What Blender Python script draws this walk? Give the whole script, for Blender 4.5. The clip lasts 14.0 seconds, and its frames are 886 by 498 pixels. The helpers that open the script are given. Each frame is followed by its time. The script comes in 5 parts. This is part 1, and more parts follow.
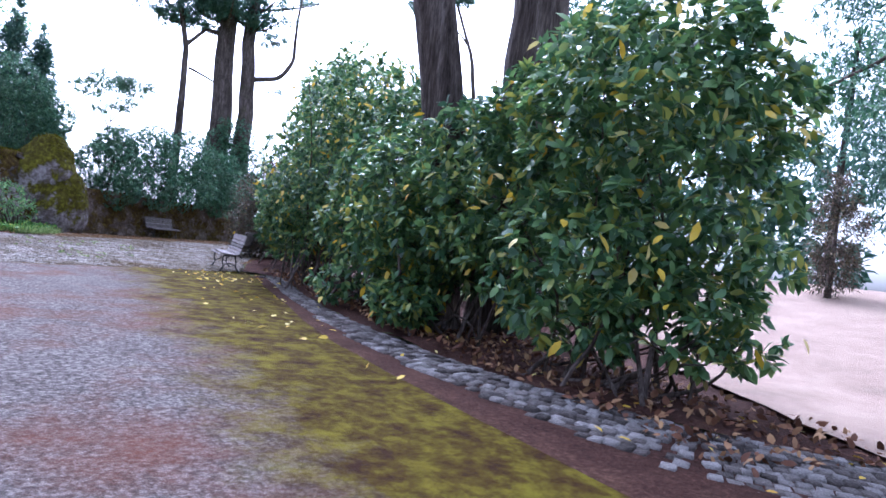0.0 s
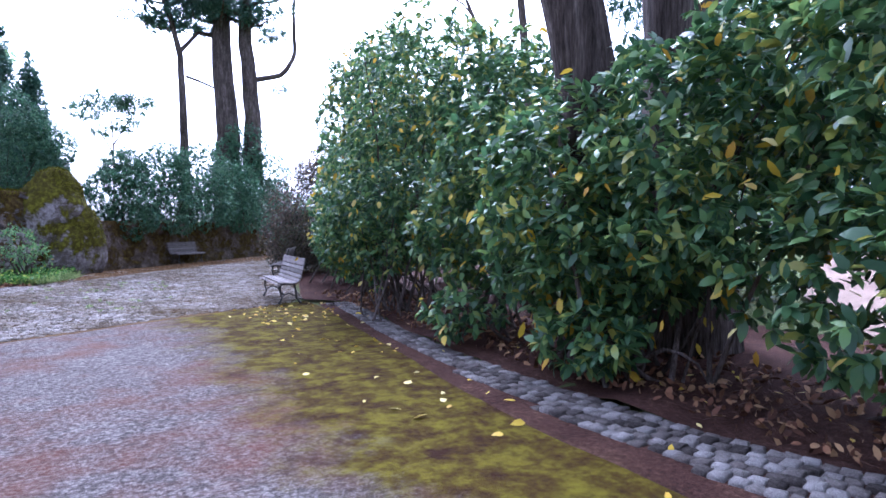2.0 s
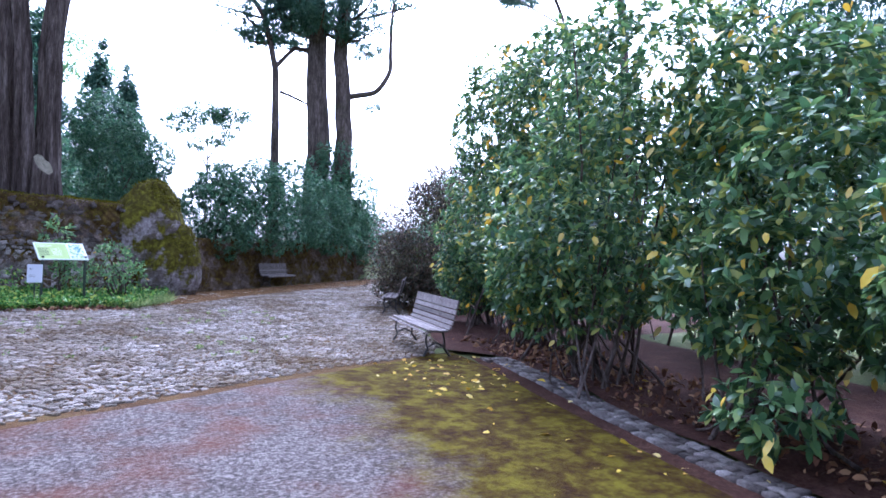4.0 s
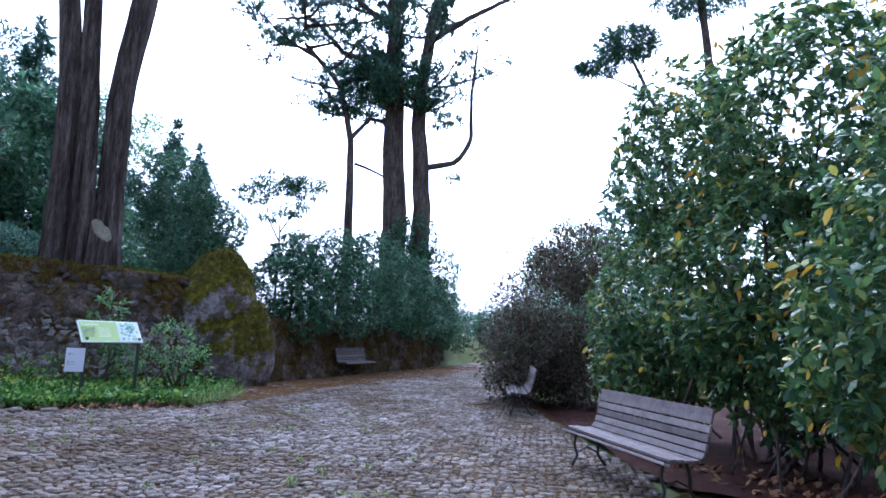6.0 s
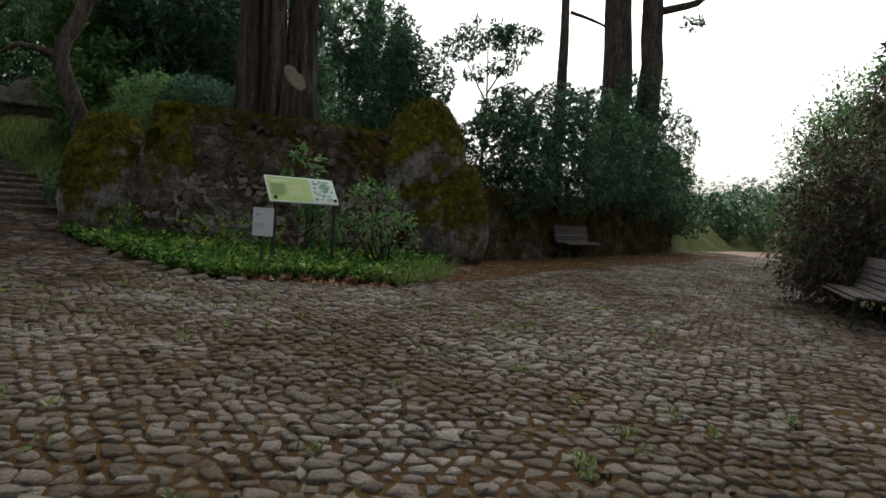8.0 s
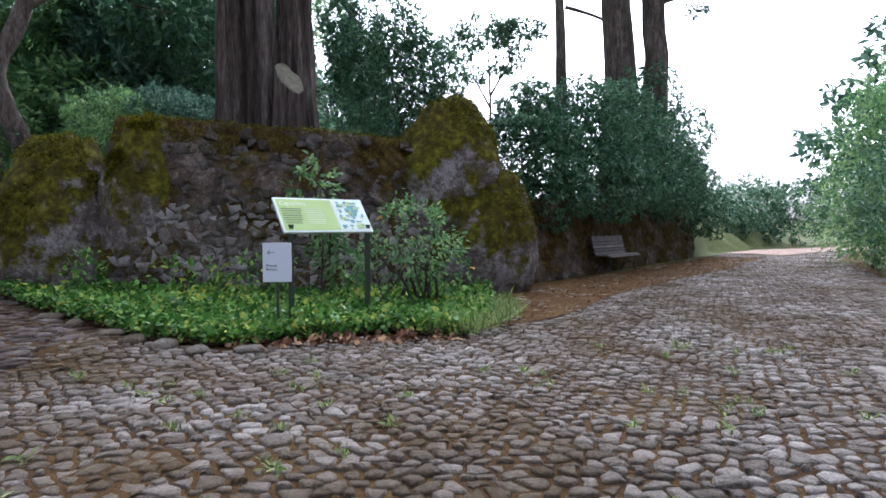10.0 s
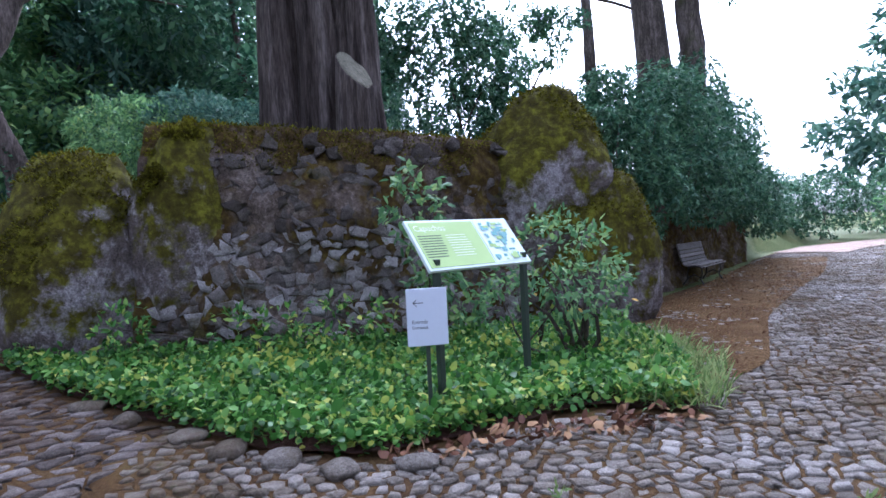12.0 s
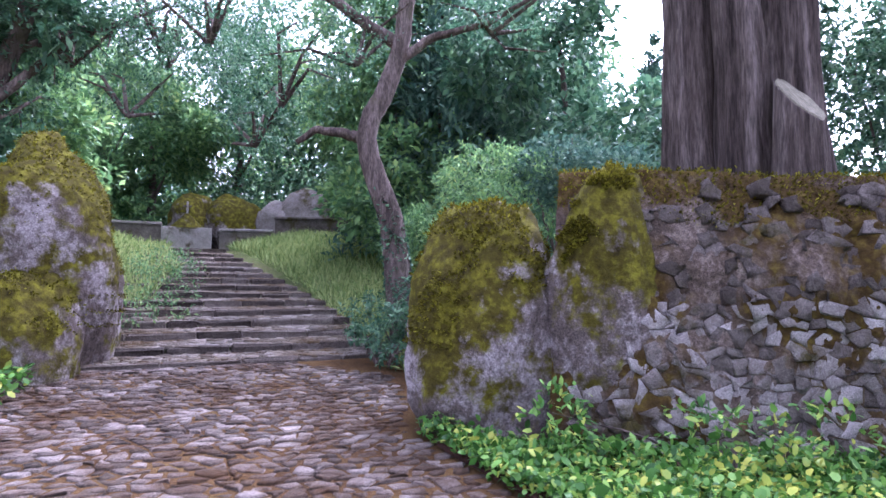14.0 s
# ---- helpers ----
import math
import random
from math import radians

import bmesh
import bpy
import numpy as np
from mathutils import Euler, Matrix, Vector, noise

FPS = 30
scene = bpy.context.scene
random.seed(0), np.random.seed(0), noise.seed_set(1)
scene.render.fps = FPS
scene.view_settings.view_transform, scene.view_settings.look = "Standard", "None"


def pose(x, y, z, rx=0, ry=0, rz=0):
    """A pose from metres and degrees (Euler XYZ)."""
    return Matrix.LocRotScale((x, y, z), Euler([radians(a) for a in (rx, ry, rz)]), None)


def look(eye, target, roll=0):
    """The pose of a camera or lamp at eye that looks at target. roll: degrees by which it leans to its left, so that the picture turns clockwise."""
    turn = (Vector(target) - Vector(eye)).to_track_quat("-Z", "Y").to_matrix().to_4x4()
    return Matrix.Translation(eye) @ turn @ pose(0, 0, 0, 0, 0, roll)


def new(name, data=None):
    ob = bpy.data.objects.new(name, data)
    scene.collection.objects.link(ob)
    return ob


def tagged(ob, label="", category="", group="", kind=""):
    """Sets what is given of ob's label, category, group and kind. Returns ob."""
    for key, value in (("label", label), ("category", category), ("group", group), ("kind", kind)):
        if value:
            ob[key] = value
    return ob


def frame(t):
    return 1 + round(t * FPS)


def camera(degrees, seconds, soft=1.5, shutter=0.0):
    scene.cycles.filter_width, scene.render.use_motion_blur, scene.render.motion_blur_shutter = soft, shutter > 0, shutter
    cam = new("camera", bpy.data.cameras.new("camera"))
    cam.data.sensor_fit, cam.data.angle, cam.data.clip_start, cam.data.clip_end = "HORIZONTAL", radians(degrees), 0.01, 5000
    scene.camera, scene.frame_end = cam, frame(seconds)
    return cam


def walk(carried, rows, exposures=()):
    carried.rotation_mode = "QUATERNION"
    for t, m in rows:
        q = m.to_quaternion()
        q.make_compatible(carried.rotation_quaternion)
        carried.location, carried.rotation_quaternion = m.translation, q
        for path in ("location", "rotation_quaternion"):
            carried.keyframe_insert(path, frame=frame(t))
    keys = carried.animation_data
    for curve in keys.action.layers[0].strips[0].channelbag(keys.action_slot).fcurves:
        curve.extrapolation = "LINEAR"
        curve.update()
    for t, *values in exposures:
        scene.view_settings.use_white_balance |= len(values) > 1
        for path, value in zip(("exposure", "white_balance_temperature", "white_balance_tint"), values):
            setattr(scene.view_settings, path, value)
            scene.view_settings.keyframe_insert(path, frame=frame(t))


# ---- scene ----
cam = camera(72.0, 14.0, soft=1.6)
PATH = [
    (0, (2.389, -23.144, 1.251), (3.497, -21.479, 1.249), 7.41),
    (0.5, (2.407, -22.306, 1.332), (3.526, -20.649, 1.394), 7.12),
    (1, (2.404, -21.520, 1.415), (3.510, -19.855, 1.438), 4.81),
    (1.5, (2.373, -20.799, 1.481), (3.534, -19.172, 1.411), 1.89),
    (2, (2.309, -20.054, 1.538), (3.392, -18.374, 1.469), -0.13),
    (2.5, (2.192, -19.335, 1.592), (3.225, -17.623, 1.522), -0.94),
    (3, (2.047, -18.638, 1.636), (3.047, -16.909, 1.530), -2.10),
    (3.2, (1.998, -18.343, 1.650), (2.979, -16.601, 1.582), 0.20),
    (5.3, (1.803, -14.181, 1.752), (2.697, -12.394, 1.844), 2.65),
    (5.5, (1.814, -13.816, 1.697), (2.683, -12.018, 1.803), 0.79),
    (6, (1.868, -12.911, 1.539), (2.607, -11.074, 1.817), 2.35),
    (6.5, (1.972, -12.053, 1.400), (2.646, -10.223, 1.844), 4.48),
    (7, (2.069, -11.128, 1.321), (2.596, -9.252, 1.773), 0.45),
    (7.5, (2.106, -10.161, 1.287), (2.381, -8.182, 1.375), 1.69),
    (8, (1.944, -9.309, 1.220), (2.101, -7.320, 1.085), 4.05),
    (8.5, (1.703, -8.599, 1.154), (1.745, -6.604, 1.029), 2.83),
    (8.7, (1.606, -8.351, 1.125), (1.684, -6.353, 1.084), 1.87),
    (10.8, (0.507, -5.789, 1.321), (0.784, -3.811, 1.228), -0.38),
    (11, (0.374, -5.558, 1.347), (0.662, -3.580, 1.304), -0.99),
    (11.5, (-0.027, -5.028, 1.361), (0.280, -3.057, 1.221), -1.53),
    (12, (-0.513, -4.484, 1.416), (-0.232, -2.504, 1.368), -2.85),
    (12.5, (-1.144, -3.989, 1.500), (-1.221, -1.994, 1.628), 0.40),
    (13, (-1.693, -3.712, 1.502), (-1.923, -1.726, 1.571), 0.24),
    (13.5, (-2.206, -3.356, 1.572), (-2.606, -1.400, 1.687), 1.08),
    (14, (-2.466, -3.237, 1.667), (-2.984, -1.310, 1.794), 0.40),
]
walk(cam, [(t, look(eye, target, roll)) for t, eye, target, roll in PATH],
     exposures=[(0.0, 2.10, 4890, 24), (1.0, 2.10, 4790, 25), (3.0, 2.22, 4830, 27), (5.5, 1.94, 4720, 22), (6.0, 1.55, 4720, 21), (6.5, 0.86, 4880, 17),
                (7.0, -0.15, 5350, 12), (7.5, -0.35, 6100, 10), (8.0, 0.24, 6500, 8), (8.5, 0.90, 6500, 7), (8.7, 1.06, 6400, 8), (10.8, 1.76, 5180, 18),
                (12.0, 2.00, 4960, 21), (12.5, 2.30, 4850, 32), (14.0, 3.05, 5220, 36)])

# ---- overcast sky and a weak, wide sun ----
SUN_EL, SUN_AZ = radians(48), radians(20)
world = bpy.data.worlds.new("world")
scene.world = world
world.use_nodes = True
wn, wl = world.node_tree.nodes, world.node_tree.links
sky = wn.new("ShaderNodeTexSky")
sky.sky_type, sky.sun_disc = "NISHITA", False
sky.sun_elevation, sky.sun_rotation = SUN_EL, SUN_AZ
sky.air_density, sky.dust_density, sky.ozone_density = 1.0, 6.0, 1.0
cloud = wn.new("ShaderNodeHueSaturation")
cloud.inputs["Saturation"].default_value = 0.22
wl.new(sky.outputs[0], cloud.inputs["Color"])
wl.new(cloud.outputs[0], wn["Background"].inputs["Color"])
wn["Background"].inputs["Strength"].default_value = 0.15
sun = new("sun", bpy.data.lights.new("sun", "SUN"))
sun.data.energy, sun.data.angle, sun.data.color = 0.5, radians(30), (1.0, 0.96, 0.9)
sun.matrix_world = look((0, 0, 30), (-math.sin(SUN_AZ) * math.cos(SUN_EL), -math.cos(SUN_AZ) * math.cos(SUN_EL), 30 - math.sin(SUN_EL)))

# ---- materials ----
def shade(name, stops, scale=4.0, rough=0.85, bump=0.3, fine=40.0, seed=0.0, island=0.0, per_object=0.0, through_light=0.0, spec=0.3, detail=6.0, grain=0.45, stretch=1.0):
    """A surface whose colour runs along stops by noise at two scales; island and per_object: how far single pieces differ."""
    m = bpy.data.materials.new(name)
    m.use_nodes = True
    n, l = m.node_tree.nodes, m.node_tree.links
    bsdf, out = n["Principled BSDF"], n["Material Output"]
    tc = n.new("ShaderNodeNewGeometry")
    shift = n.new("ShaderNodeVectorMath")
    shift.operation = "MULTIPLY_ADD"
    shift.inputs[1].default_value = (1, 1, stretch)
    shift.inputs[2].default_value = (seed, seed * 0.7, seed * 1.3)
    l.new(tc.outputs["Position"], shift.inputs[0])
    big, small = n.new("ShaderNodeTexNoise"), n.new("ShaderNodeTexNoise")
    for node, s in ((big, scale), (small, fine)):
        node.inputs["Scale"].default_value, node.inputs["Detail"].default_value = s, detail
        node.inputs["Roughness"].default_value = 0.66
        l.new(shift.outputs[0], node.inputs["Vector"])
    value = n.new("ShaderNodeMath")
    value.operation = "MULTIPLY_ADD"
    value.inputs[1].default_value = grain
    l.new(small.outputs["Fac"], value.inputs[0])
    half = n.new("ShaderNodeMath")
    half.operation = "MULTIPLY"
    half.inputs[1].default_value = 1.05 - grain
    l.new(big.outputs["Fac"], half.inputs[0])
    l.new(half.outputs[0], value.inputs[2])
    fac = value.outputs[0]
    for amount, socket in ((island, tc.outputs["Random Per Island"]), (per_object, None)):
        if amount:
            if socket is None:
                socket = n.new("ShaderNodeObjectInfo").outputs["Random"]
            add, mid = n.new("ShaderNodeMath"), n.new("ShaderNodeMath")
            add.operation, mid.operation = "MULTIPLY_ADD", "SUBTRACT"
            mid.inputs[1].default_value = 0.5
            l.new(socket, mid.inputs[0])
            l.new(mid.outputs[0], add.inputs[0])
            add.inputs[1].default_value = amount
            l.new(fac, add.inputs[2])
            fac = add.outputs[0]
    ramp = n.new("ShaderNodeValToRGB")
    el = ramp.color_ramp.elements
    while len(el) < len(stops):
        el.new(0.5)
    for e, (p, c) in zip(el, stops):
        e.position, e.color = p, (*c, 1)
    l.new(fac, ramp.inputs[0])
    colour = ramp.outputs[0]
    height = small.outputs["Fac"]
    if bump:
        # a third, finest scale: grit that mottles colour and relief
        grit = n.new("ShaderNodeTexNoise")
        grit.inputs["Scale"].default_value, grit.inputs["Detail"].default_value = min(fine * 4.5, 170), 4
        grit.inputs["Roughness"].default_value = 0.7
        l.new(shift.outputs[0], grit.inputs["Vector"])
        span = n.new("ShaderNodeMapRange")
        for key, v in (("From Min", 0.33), ("From Max", 0.67), ("To Min", 0.45), ("To Max", 1.5)):
            span.inputs[key].default_value = v
        l.new(grit.outputs["Fac"], span.inputs[0])
        both = n.new("ShaderNodeVectorMath")
        both.operation = "SCALE"
        l.new(colour, both.inputs[0])
        l.new(span.outputs[0], both.inputs["Scale"])
        colour = both.outputs[0]
        tall = n.new("ShaderNodeMath")
        tall.operation = "MULTIPLY_ADD"
        tall.inputs[1].default_value = 0.45
        l.new(grit.outputs["Fac"], tall.inputs[0])
        l.new(small.outputs["Fac"], tall.inputs[2])
        height = tall.outputs[0]
    l.new(colour, bsdf.inputs["Base Color"])
    bsdf.inputs["Roughness"].default_value = rough
    bsdf.inputs["Specular IOR Level"].default_value = spec
    if bump:
        b = n.new("ShaderNodeBump")
        b.inputs["Strength"].default_value, b.inputs["Distance"].default_value = bump, 0.035
        l.new(height, b.inputs["Height"])
        l.new(b.outputs[0], bsdf.inputs["Normal"])
    if through_light:
        tr, mix = n.new("ShaderNodeBsdfTranslucent"), n.new("ShaderNodeMixShader")
        l.new(ramp.outputs[0], tr.inputs["Color"])
        mix.inputs[0].default_value = through_light
        l.new(bsdf.outputs[0], mix.inputs[1])
        l.new(tr.outputs[0], mix.inputs[2])
        l.new(mix.outputs[0], out.inputs["Surface"])
    return m


def grown_over(m, colours, where, soft=0.12, scale=1.2, up=0.0, seed=3.0, fine=25.0):
    """Lets a second cover (moss, litter, soil) grow over a material: by noise, and with up by how far the surface faces up."""
    n, l = m.node_tree.nodes, m.node_tree.links
    bsdf = n["Principled BSDF"]
    old = bsdf.inputs["Base Color"].links[0].from_socket
    geo = n.new("ShaderNodeNewGeometry")
    noise_a, noise_b = n.new("ShaderNodeTexNoise"), n.new("ShaderNodeTexNoise")
    shift = n.new("ShaderNodeVectorMath")
    shift.inputs[1].default_value = (seed, seed, seed)
    l.new(geo.outputs["Position"], shift.inputs[0])
    for node, s in ((noise_a, scale), (noise_b, fine)):
        node.inputs["Scale"].default_value, node.inputs["Detail"].default_value = s, 10
        node.inputs["Roughness"].default_value = 0.68
        l.new(shift.outputs[0], node.inputs["Vector"])
    fac = noise_a.outputs["Fac"]
    if up:
        xyz, add = n.new("ShaderNodeSeparateXYZ"), n.new("ShaderNodeMath")
        l.new(geo.outputs["Normal"], xyz.inputs[0])
        add.operation = "MULTIPLY_ADD"
        add.inputs[1].default_value = up
        l.new(xyz.outputs["Z"], add.inputs[0])
        l.new(fac, add.inputs[2])
        fac = add.outputs[0]
    ramp = n.new("ShaderNodeMapRange")
    ramp.inputs["From Min"].default_value, ramp.inputs["From Max"].default_value = where - soft, where + soft
    l.new(fac, ramp.inputs[0])
    cover = n.new("ShaderNodeValToRGB")
    el = cover.color_ramp.elements
    while len(el) < len(colours):
        el.new(0.5)
    for k, (e, c) in enumerate(zip(el, colours)):
        e.position, e.color = 0.3 + 0.4 * k / max(1, len(colours) - 1), (*c, 1)
    l.new(noise_b.outputs["Fac"], cover.inputs[0])
    mix = n.new("ShaderNodeMix")
    mix.data_type = "RGBA"
    l.new(ramp.outputs[0], mix.inputs["Factor"])
    l.new(old, mix.inputs["A"])
    l.new(cover.outputs[0], mix.inputs["B"])
    l.new(mix.outputs["Result"], bsdf.inputs["Base Color"])
    return m


MOSS = [(0.035, 0.035, 0.006), (0.11, 0.10, 0.012), (0.20, 0.17, 0.02)]
M = dict(
    # riser: damp kerb stone, the shade on step fronts mixed into its colour
    riser=shade("shaded_damp_riser", [(0.3, (0.028, 0.022, 0.018)), (0.55, (0.105, 0.086, 0.073)), (0.8, (0.22, 0.19, 0.165))], 2.0, 0.85, 0.9, 25, per_object=0.3, spec=0.15),
    soil=shade("soil", [(0.35, (0.018, 0.008, 0.007)), (0.55, (0.065, 0.030, 0.022)), (0.72, (0.13, 0.075, 0.05))], 2.0, 0.95, 1.0, 25, grain=0.6, spec=0.1),
    meadow=shade("meadow", [(0.3, (0.04, 0.06, 0.015)), (0.55, (0.09, 0.11, 0.03)), (0.75, (0.16, 0.12, 0.05))], 0.6, 0.95, 0.8, 14),
    asphalt=shade("asphalt", [(0.30, (0.022, 0.017, 0.016)), (0.50, (0.100, 0.084, 0.078)), (0.66, (0.25, 0.22, 0.205))], 0.9, 0.95, 1.0, 30, detail=4, grain=0.9, spec=0.08),
    joint=shade("joint_soil", [(0.3, (0.022, 0.013, 0.007)), (0.48, (0.078, 0.042, 0.017)), (0.60, (0.120, 0.072, 0.026)), (0.72, (0.085, 0.085, 0.018))], 1.2, 0.95, 0.9, 40, spec=0.1),
    sand=shade("sand", [(0.3, (0.15, 0.10, 0.075)), (0.55, (0.29, 0.205, 0.155)), (0.75, (0.42, 0.32, 0.25))], 1.0, 0.95, 0.5, 60),
    litter=shade("litter", [(0.35, (0.035, 0.018, 0.009)), (0.5, (0.10, 0.052, 0.018)), (0.64, (0.20, 0.13, 0.055))], 1.6, 0.95, 1.0, 30, grain=0.7, spec=0.08, detail=9),
    cobble=shade("cobble_stone", [(0.2, (0.030, 0.022, 0.017)), (0.5, (0.155, 0.130, 0.105)), (0.88, (0.42, 0.375, 0.335))], 5.0, 0.75, 1.0, 42, island=0.45, per_object=0.4, spec=0.2, detail=10, grain=0.75),
    rough_cobble=shade("rough_cobble_stone", [(0.2, (0.030, 0.022, 0.017)), (0.5, (0.125, 0.100, 0.085)), (0.92, (0.34, 0.29, 0.265))], 3.2, 0.8, 1.0, 24, island=0.55, per_object=0.4, spec=0.15, detail=9),
    sett=shade("sett_stone", [(0.2, (0.022, 0.017, 0.015)), (0.5, (0.115, 0.098, 0.090)), (0.95, (0.30, 0.28, 0.27))], 3.0, 0.8, 0.8, 30, per_object=0.6, island=0.45, spec=0.15),
    wallstone=shade("wall_stone", [(0.25, (0.06, 0.048, 0.040)), (0.5, (0.17, 0.145, 0.130)), (0.9, (0.40, 0.365, 0.35))], 4.0, 0.9, 1.0, 22, per_object=0.5, island=0.3, detail=10, spec=0.15),
    mortar=shade("wall_mortar", [(0.35, (0.03, 0.022, 0.016)), (0.52, (0.11, 0.082, 0.066)), (0.66, (0.26, 0.21, 0.18))], 2.4, 0.95, 1.0, 16, detail=10, grain=0.5, spec=0.1),
    granite=shade("granite", [(0.36, (0.045, 0.034, 0.028)), (0.50, (0.115, 0.092, 0.082)), (0.60, (0.30, 0.265, 0.265))], 1.7, 0.9, 1.0, 11, detail=10, grain=0.4, spec=0.15),
    bark=shade("bark", [(0.36, (0.022, 0.016, 0.013)), (0.52, (0.09, 0.07, 0.06)), (0.68, (0.19, 0.15, 0.135))], 2.0, 0.95, 1.0, 9, detail=9, grain=0.6, spec=0.1, stretch=0.22),
    bark_grey=shade("bark_grey", [(0.38, (0.014, 0.010, 0.009)), (0.52, (0.066, 0.051, 0.044)), (0.66, (0.155, 0.128, 0.115))], 2.2, 0.95, 1.0, 9, detail=9, grain=0.6, spec=0.1, stretch=0.10),
    cutwood=shade("cut_wood", [(0.3, (0.07, 0.065, 0.042)), (0.5, (0.16, 0.145, 0.10)), (0.7, (0.26, 0.235, 0.175))], 8, 0.9, 0.6, 50),
    slat=shade("weathered_slat", [(0.3, (0.10, 0.085, 0.08)), (0.55, (0.21, 0.18, 0.17)), (0.8, (0.33, 0.29, 0.28))], 7, 0.8, 0.5, 60, per_object=0.3),
    iron=shade("black_iron", [(0.3, (0.015, 0.015, 0.016)), (0.7, (0.04, 0.035, 0.03))], 9, 0.5, 0.2, 60, spec=0.5),
    rhodo=shade("rhododendron_leaf", [(0.08, (0.026, 0.070, 0.032)), (0.45, (0.074, 0.158, 0.062)), (0.80, (0.165, 0.28, 0.085)), (0.95, (0.34, 0.34, 0.06))], 0.7, 0.42, 0, 3, island=0.85, through_light=0.36, spec=0.5),
    yellowleaf=shade("yellow_leaf", [(0.2, (0.40, 0.22, 0.02)), (0.6, (0.58, 0.42, 0.03)), (0.9, (0.62, 0.52, 0.20))], 3, 0.6, 0, 9, island=0.6, per_object=0.6, through_light=0.25),
    laurel=shade("laurel_leaf", [(0.1, (0.026, 0.076, 0.044)), (0.5, (0.066, 0.155, 0.085)), (0.9, (0.16, 0.28, 0.14))], 0.6, 0.38, 0, 3, seed=9, island=0.75, through_light=0.35),
    redbush=shade("reddish_leaf", [(0.1, (0.025, 0.030, 0.020)), (0.45, (0.075, 0.070, 0.042)), (0.75, (0.15, 0.095, 0.075)), (0.95, (0.19, 0.17, 0.07))], 0.9, 0.5, 0, 3, seed=5, island=0.75, through_light=0.25),
    conifer=shade("conifer_needles", [(0.1, (0.026, 0.066, 0.050)), (0.5, (0.065, 0.14, 0.10)), (0.9, (0.15, 0.24, 0.16))], 0.5, 0.7, 0, 3, seed=7, island=0.7, through_light=0.3),
    wood_leaf=shade("broad_leaf", [(0.1, (0.045, 0.11, 0.045)), (0.5, (0.12, 0.24, 0.095)), (0.85, (0.24, 0.38, 0.13)), (0.98, (0.38, 0.46, 0.15))], 0.4, 0.5, 0, 3, seed=11, island=0.7, through_light=0.45),
    ivy=shade("ground_ivy_leaf", [(0.1, (0.022, 0.075, 0.012)), (0.45, (0.075, 0.20, 0.032)), (0.80, (0.19, 0.36, 0.07)), (0.97, (0.48, 0.50, 0.09))], 0.8, 0.4, 0, 3, seed=13, island=0.9, through_light=0.35),
    grass=shade("grass_blade", [(0.1, (0.07, 0.12, 0.03)), (0.5, (0.19, 0.27, 0.08)), (0.9, (0.36, 0.40, 0.15))], 0.5, 0.7, 0, 3, seed=17, island=0.7, through_light=0.3),
    moss=shade("moss_tuft", [(0.1, (0.030, 0.024, 0.006)), (0.5, (0.085, 0.078, 0.008)), (0.9, (0.21, 0.20, 0.016))], 1.5, 0.95, 0, 6, seed=19, island=0.7, through_light=0.25, spec=0.05),
    deadleaf=shade("dead_leaf", [(0.1, (0.05, 0.020, 0.012)), (0.5, (0.14, 0.06, 0.03)), (0.9, (0.32, 0.19, 0.09))], 3, 0.85, 0, 9, island=0.7),
)
grown_over(M["rough_cobble"], [(0.030, 0.016, 0.008), (0.085, 0.045, 0.020)], 0.54, 0.10, 1.1, seed=23)
grown_over(M["cobble"], [(0.035, 0.02, 0.008), (0.10, 0.055, 0.016), (0.09, 0.085, 0.02)], 0.535, 0.14, 0.8, seed=21)
grown_over(M["granite"], [(0.020, 0.014, 0.004), (0.066, 0.056, 0.006), (0.18, 0.175, 0.012)], 0.505, 0.035, 1.2, up=0.28, seed=2, fine=7.0)
grown_over(M["wallstone"], [(0.03, 0.025, 0.012), (0.08, 0.065, 0.015)], 0.60, 0.06, 1.6, seed=6)
grown_over(M["mortar"], [(0.020, 0.012, 0.005), (0.055, 0.034, 0.010), (0.12, 0.09, 0.016)], 0.48, 0.06, 1.1, seed=4, fine=9.0, up=0.12)
grown_over(M["bark"], [(0.03, 0.03, 0.01), (0.07, 0.075, 0.02)], 0.66, 0.10, 0.8, seed=8)


def plain(name, colour, rough=0.5, metal=0.0, coat=0.0):
    m = shade(name, [(0.3, tuple(0.92 * c for c in colour)), (0.7, colour)], 6, rough, 0, 80)
    m.node_tree.nodes["Principled BSDF"].inputs["Metallic"].default_value = metal
    m.node_tree.nodes["Principled BSDF"].inputs["Coat Weight"].default_value = coat
    return m


M |= dict(
    board=plain("board_green", (0.42, 0.56, 0.20), 0.55),
    board_white=plain("board_white", (0.72, 0.80, 0.74), 0.35),
    plate=plain("plate_white", (0.66, 0.70, 0.78), 0.4),
    ink=plain("ink_grey", (0.10, 0.11, 0.12), 0.6),
    cream=plain("cream_print", (0.78, 0.82, 0.62), 0.4),
    teal=plain("map_teal", (0.16, 0.36, 0.34), 0.4),
    post=plain("green_post", (0.05, 0.065, 0.05), 0.45, 0.3),
)


# ---- building helpers ----
def mesh_of(name, v, f):
    """A mesh from an array of points and an array of faces, all with the same number of corners."""
    v, f = np.asarray(v, float), np.asarray(f, int)
    me = bpy.data.meshes.new(name)
    me.vertices.add(len(v))
    me.vertices.foreach_set("co", v.ravel())
    k = f.shape[1]
    me.loops.add(f.size)
    me.loops.foreach_set("vertex_index", f.ravel())
    me.polygons.add(len(f))
    me.polygons.foreach_set("loop_start", np.arange(0, f.size, k))
    me.update(calc_edges=True)
    return me


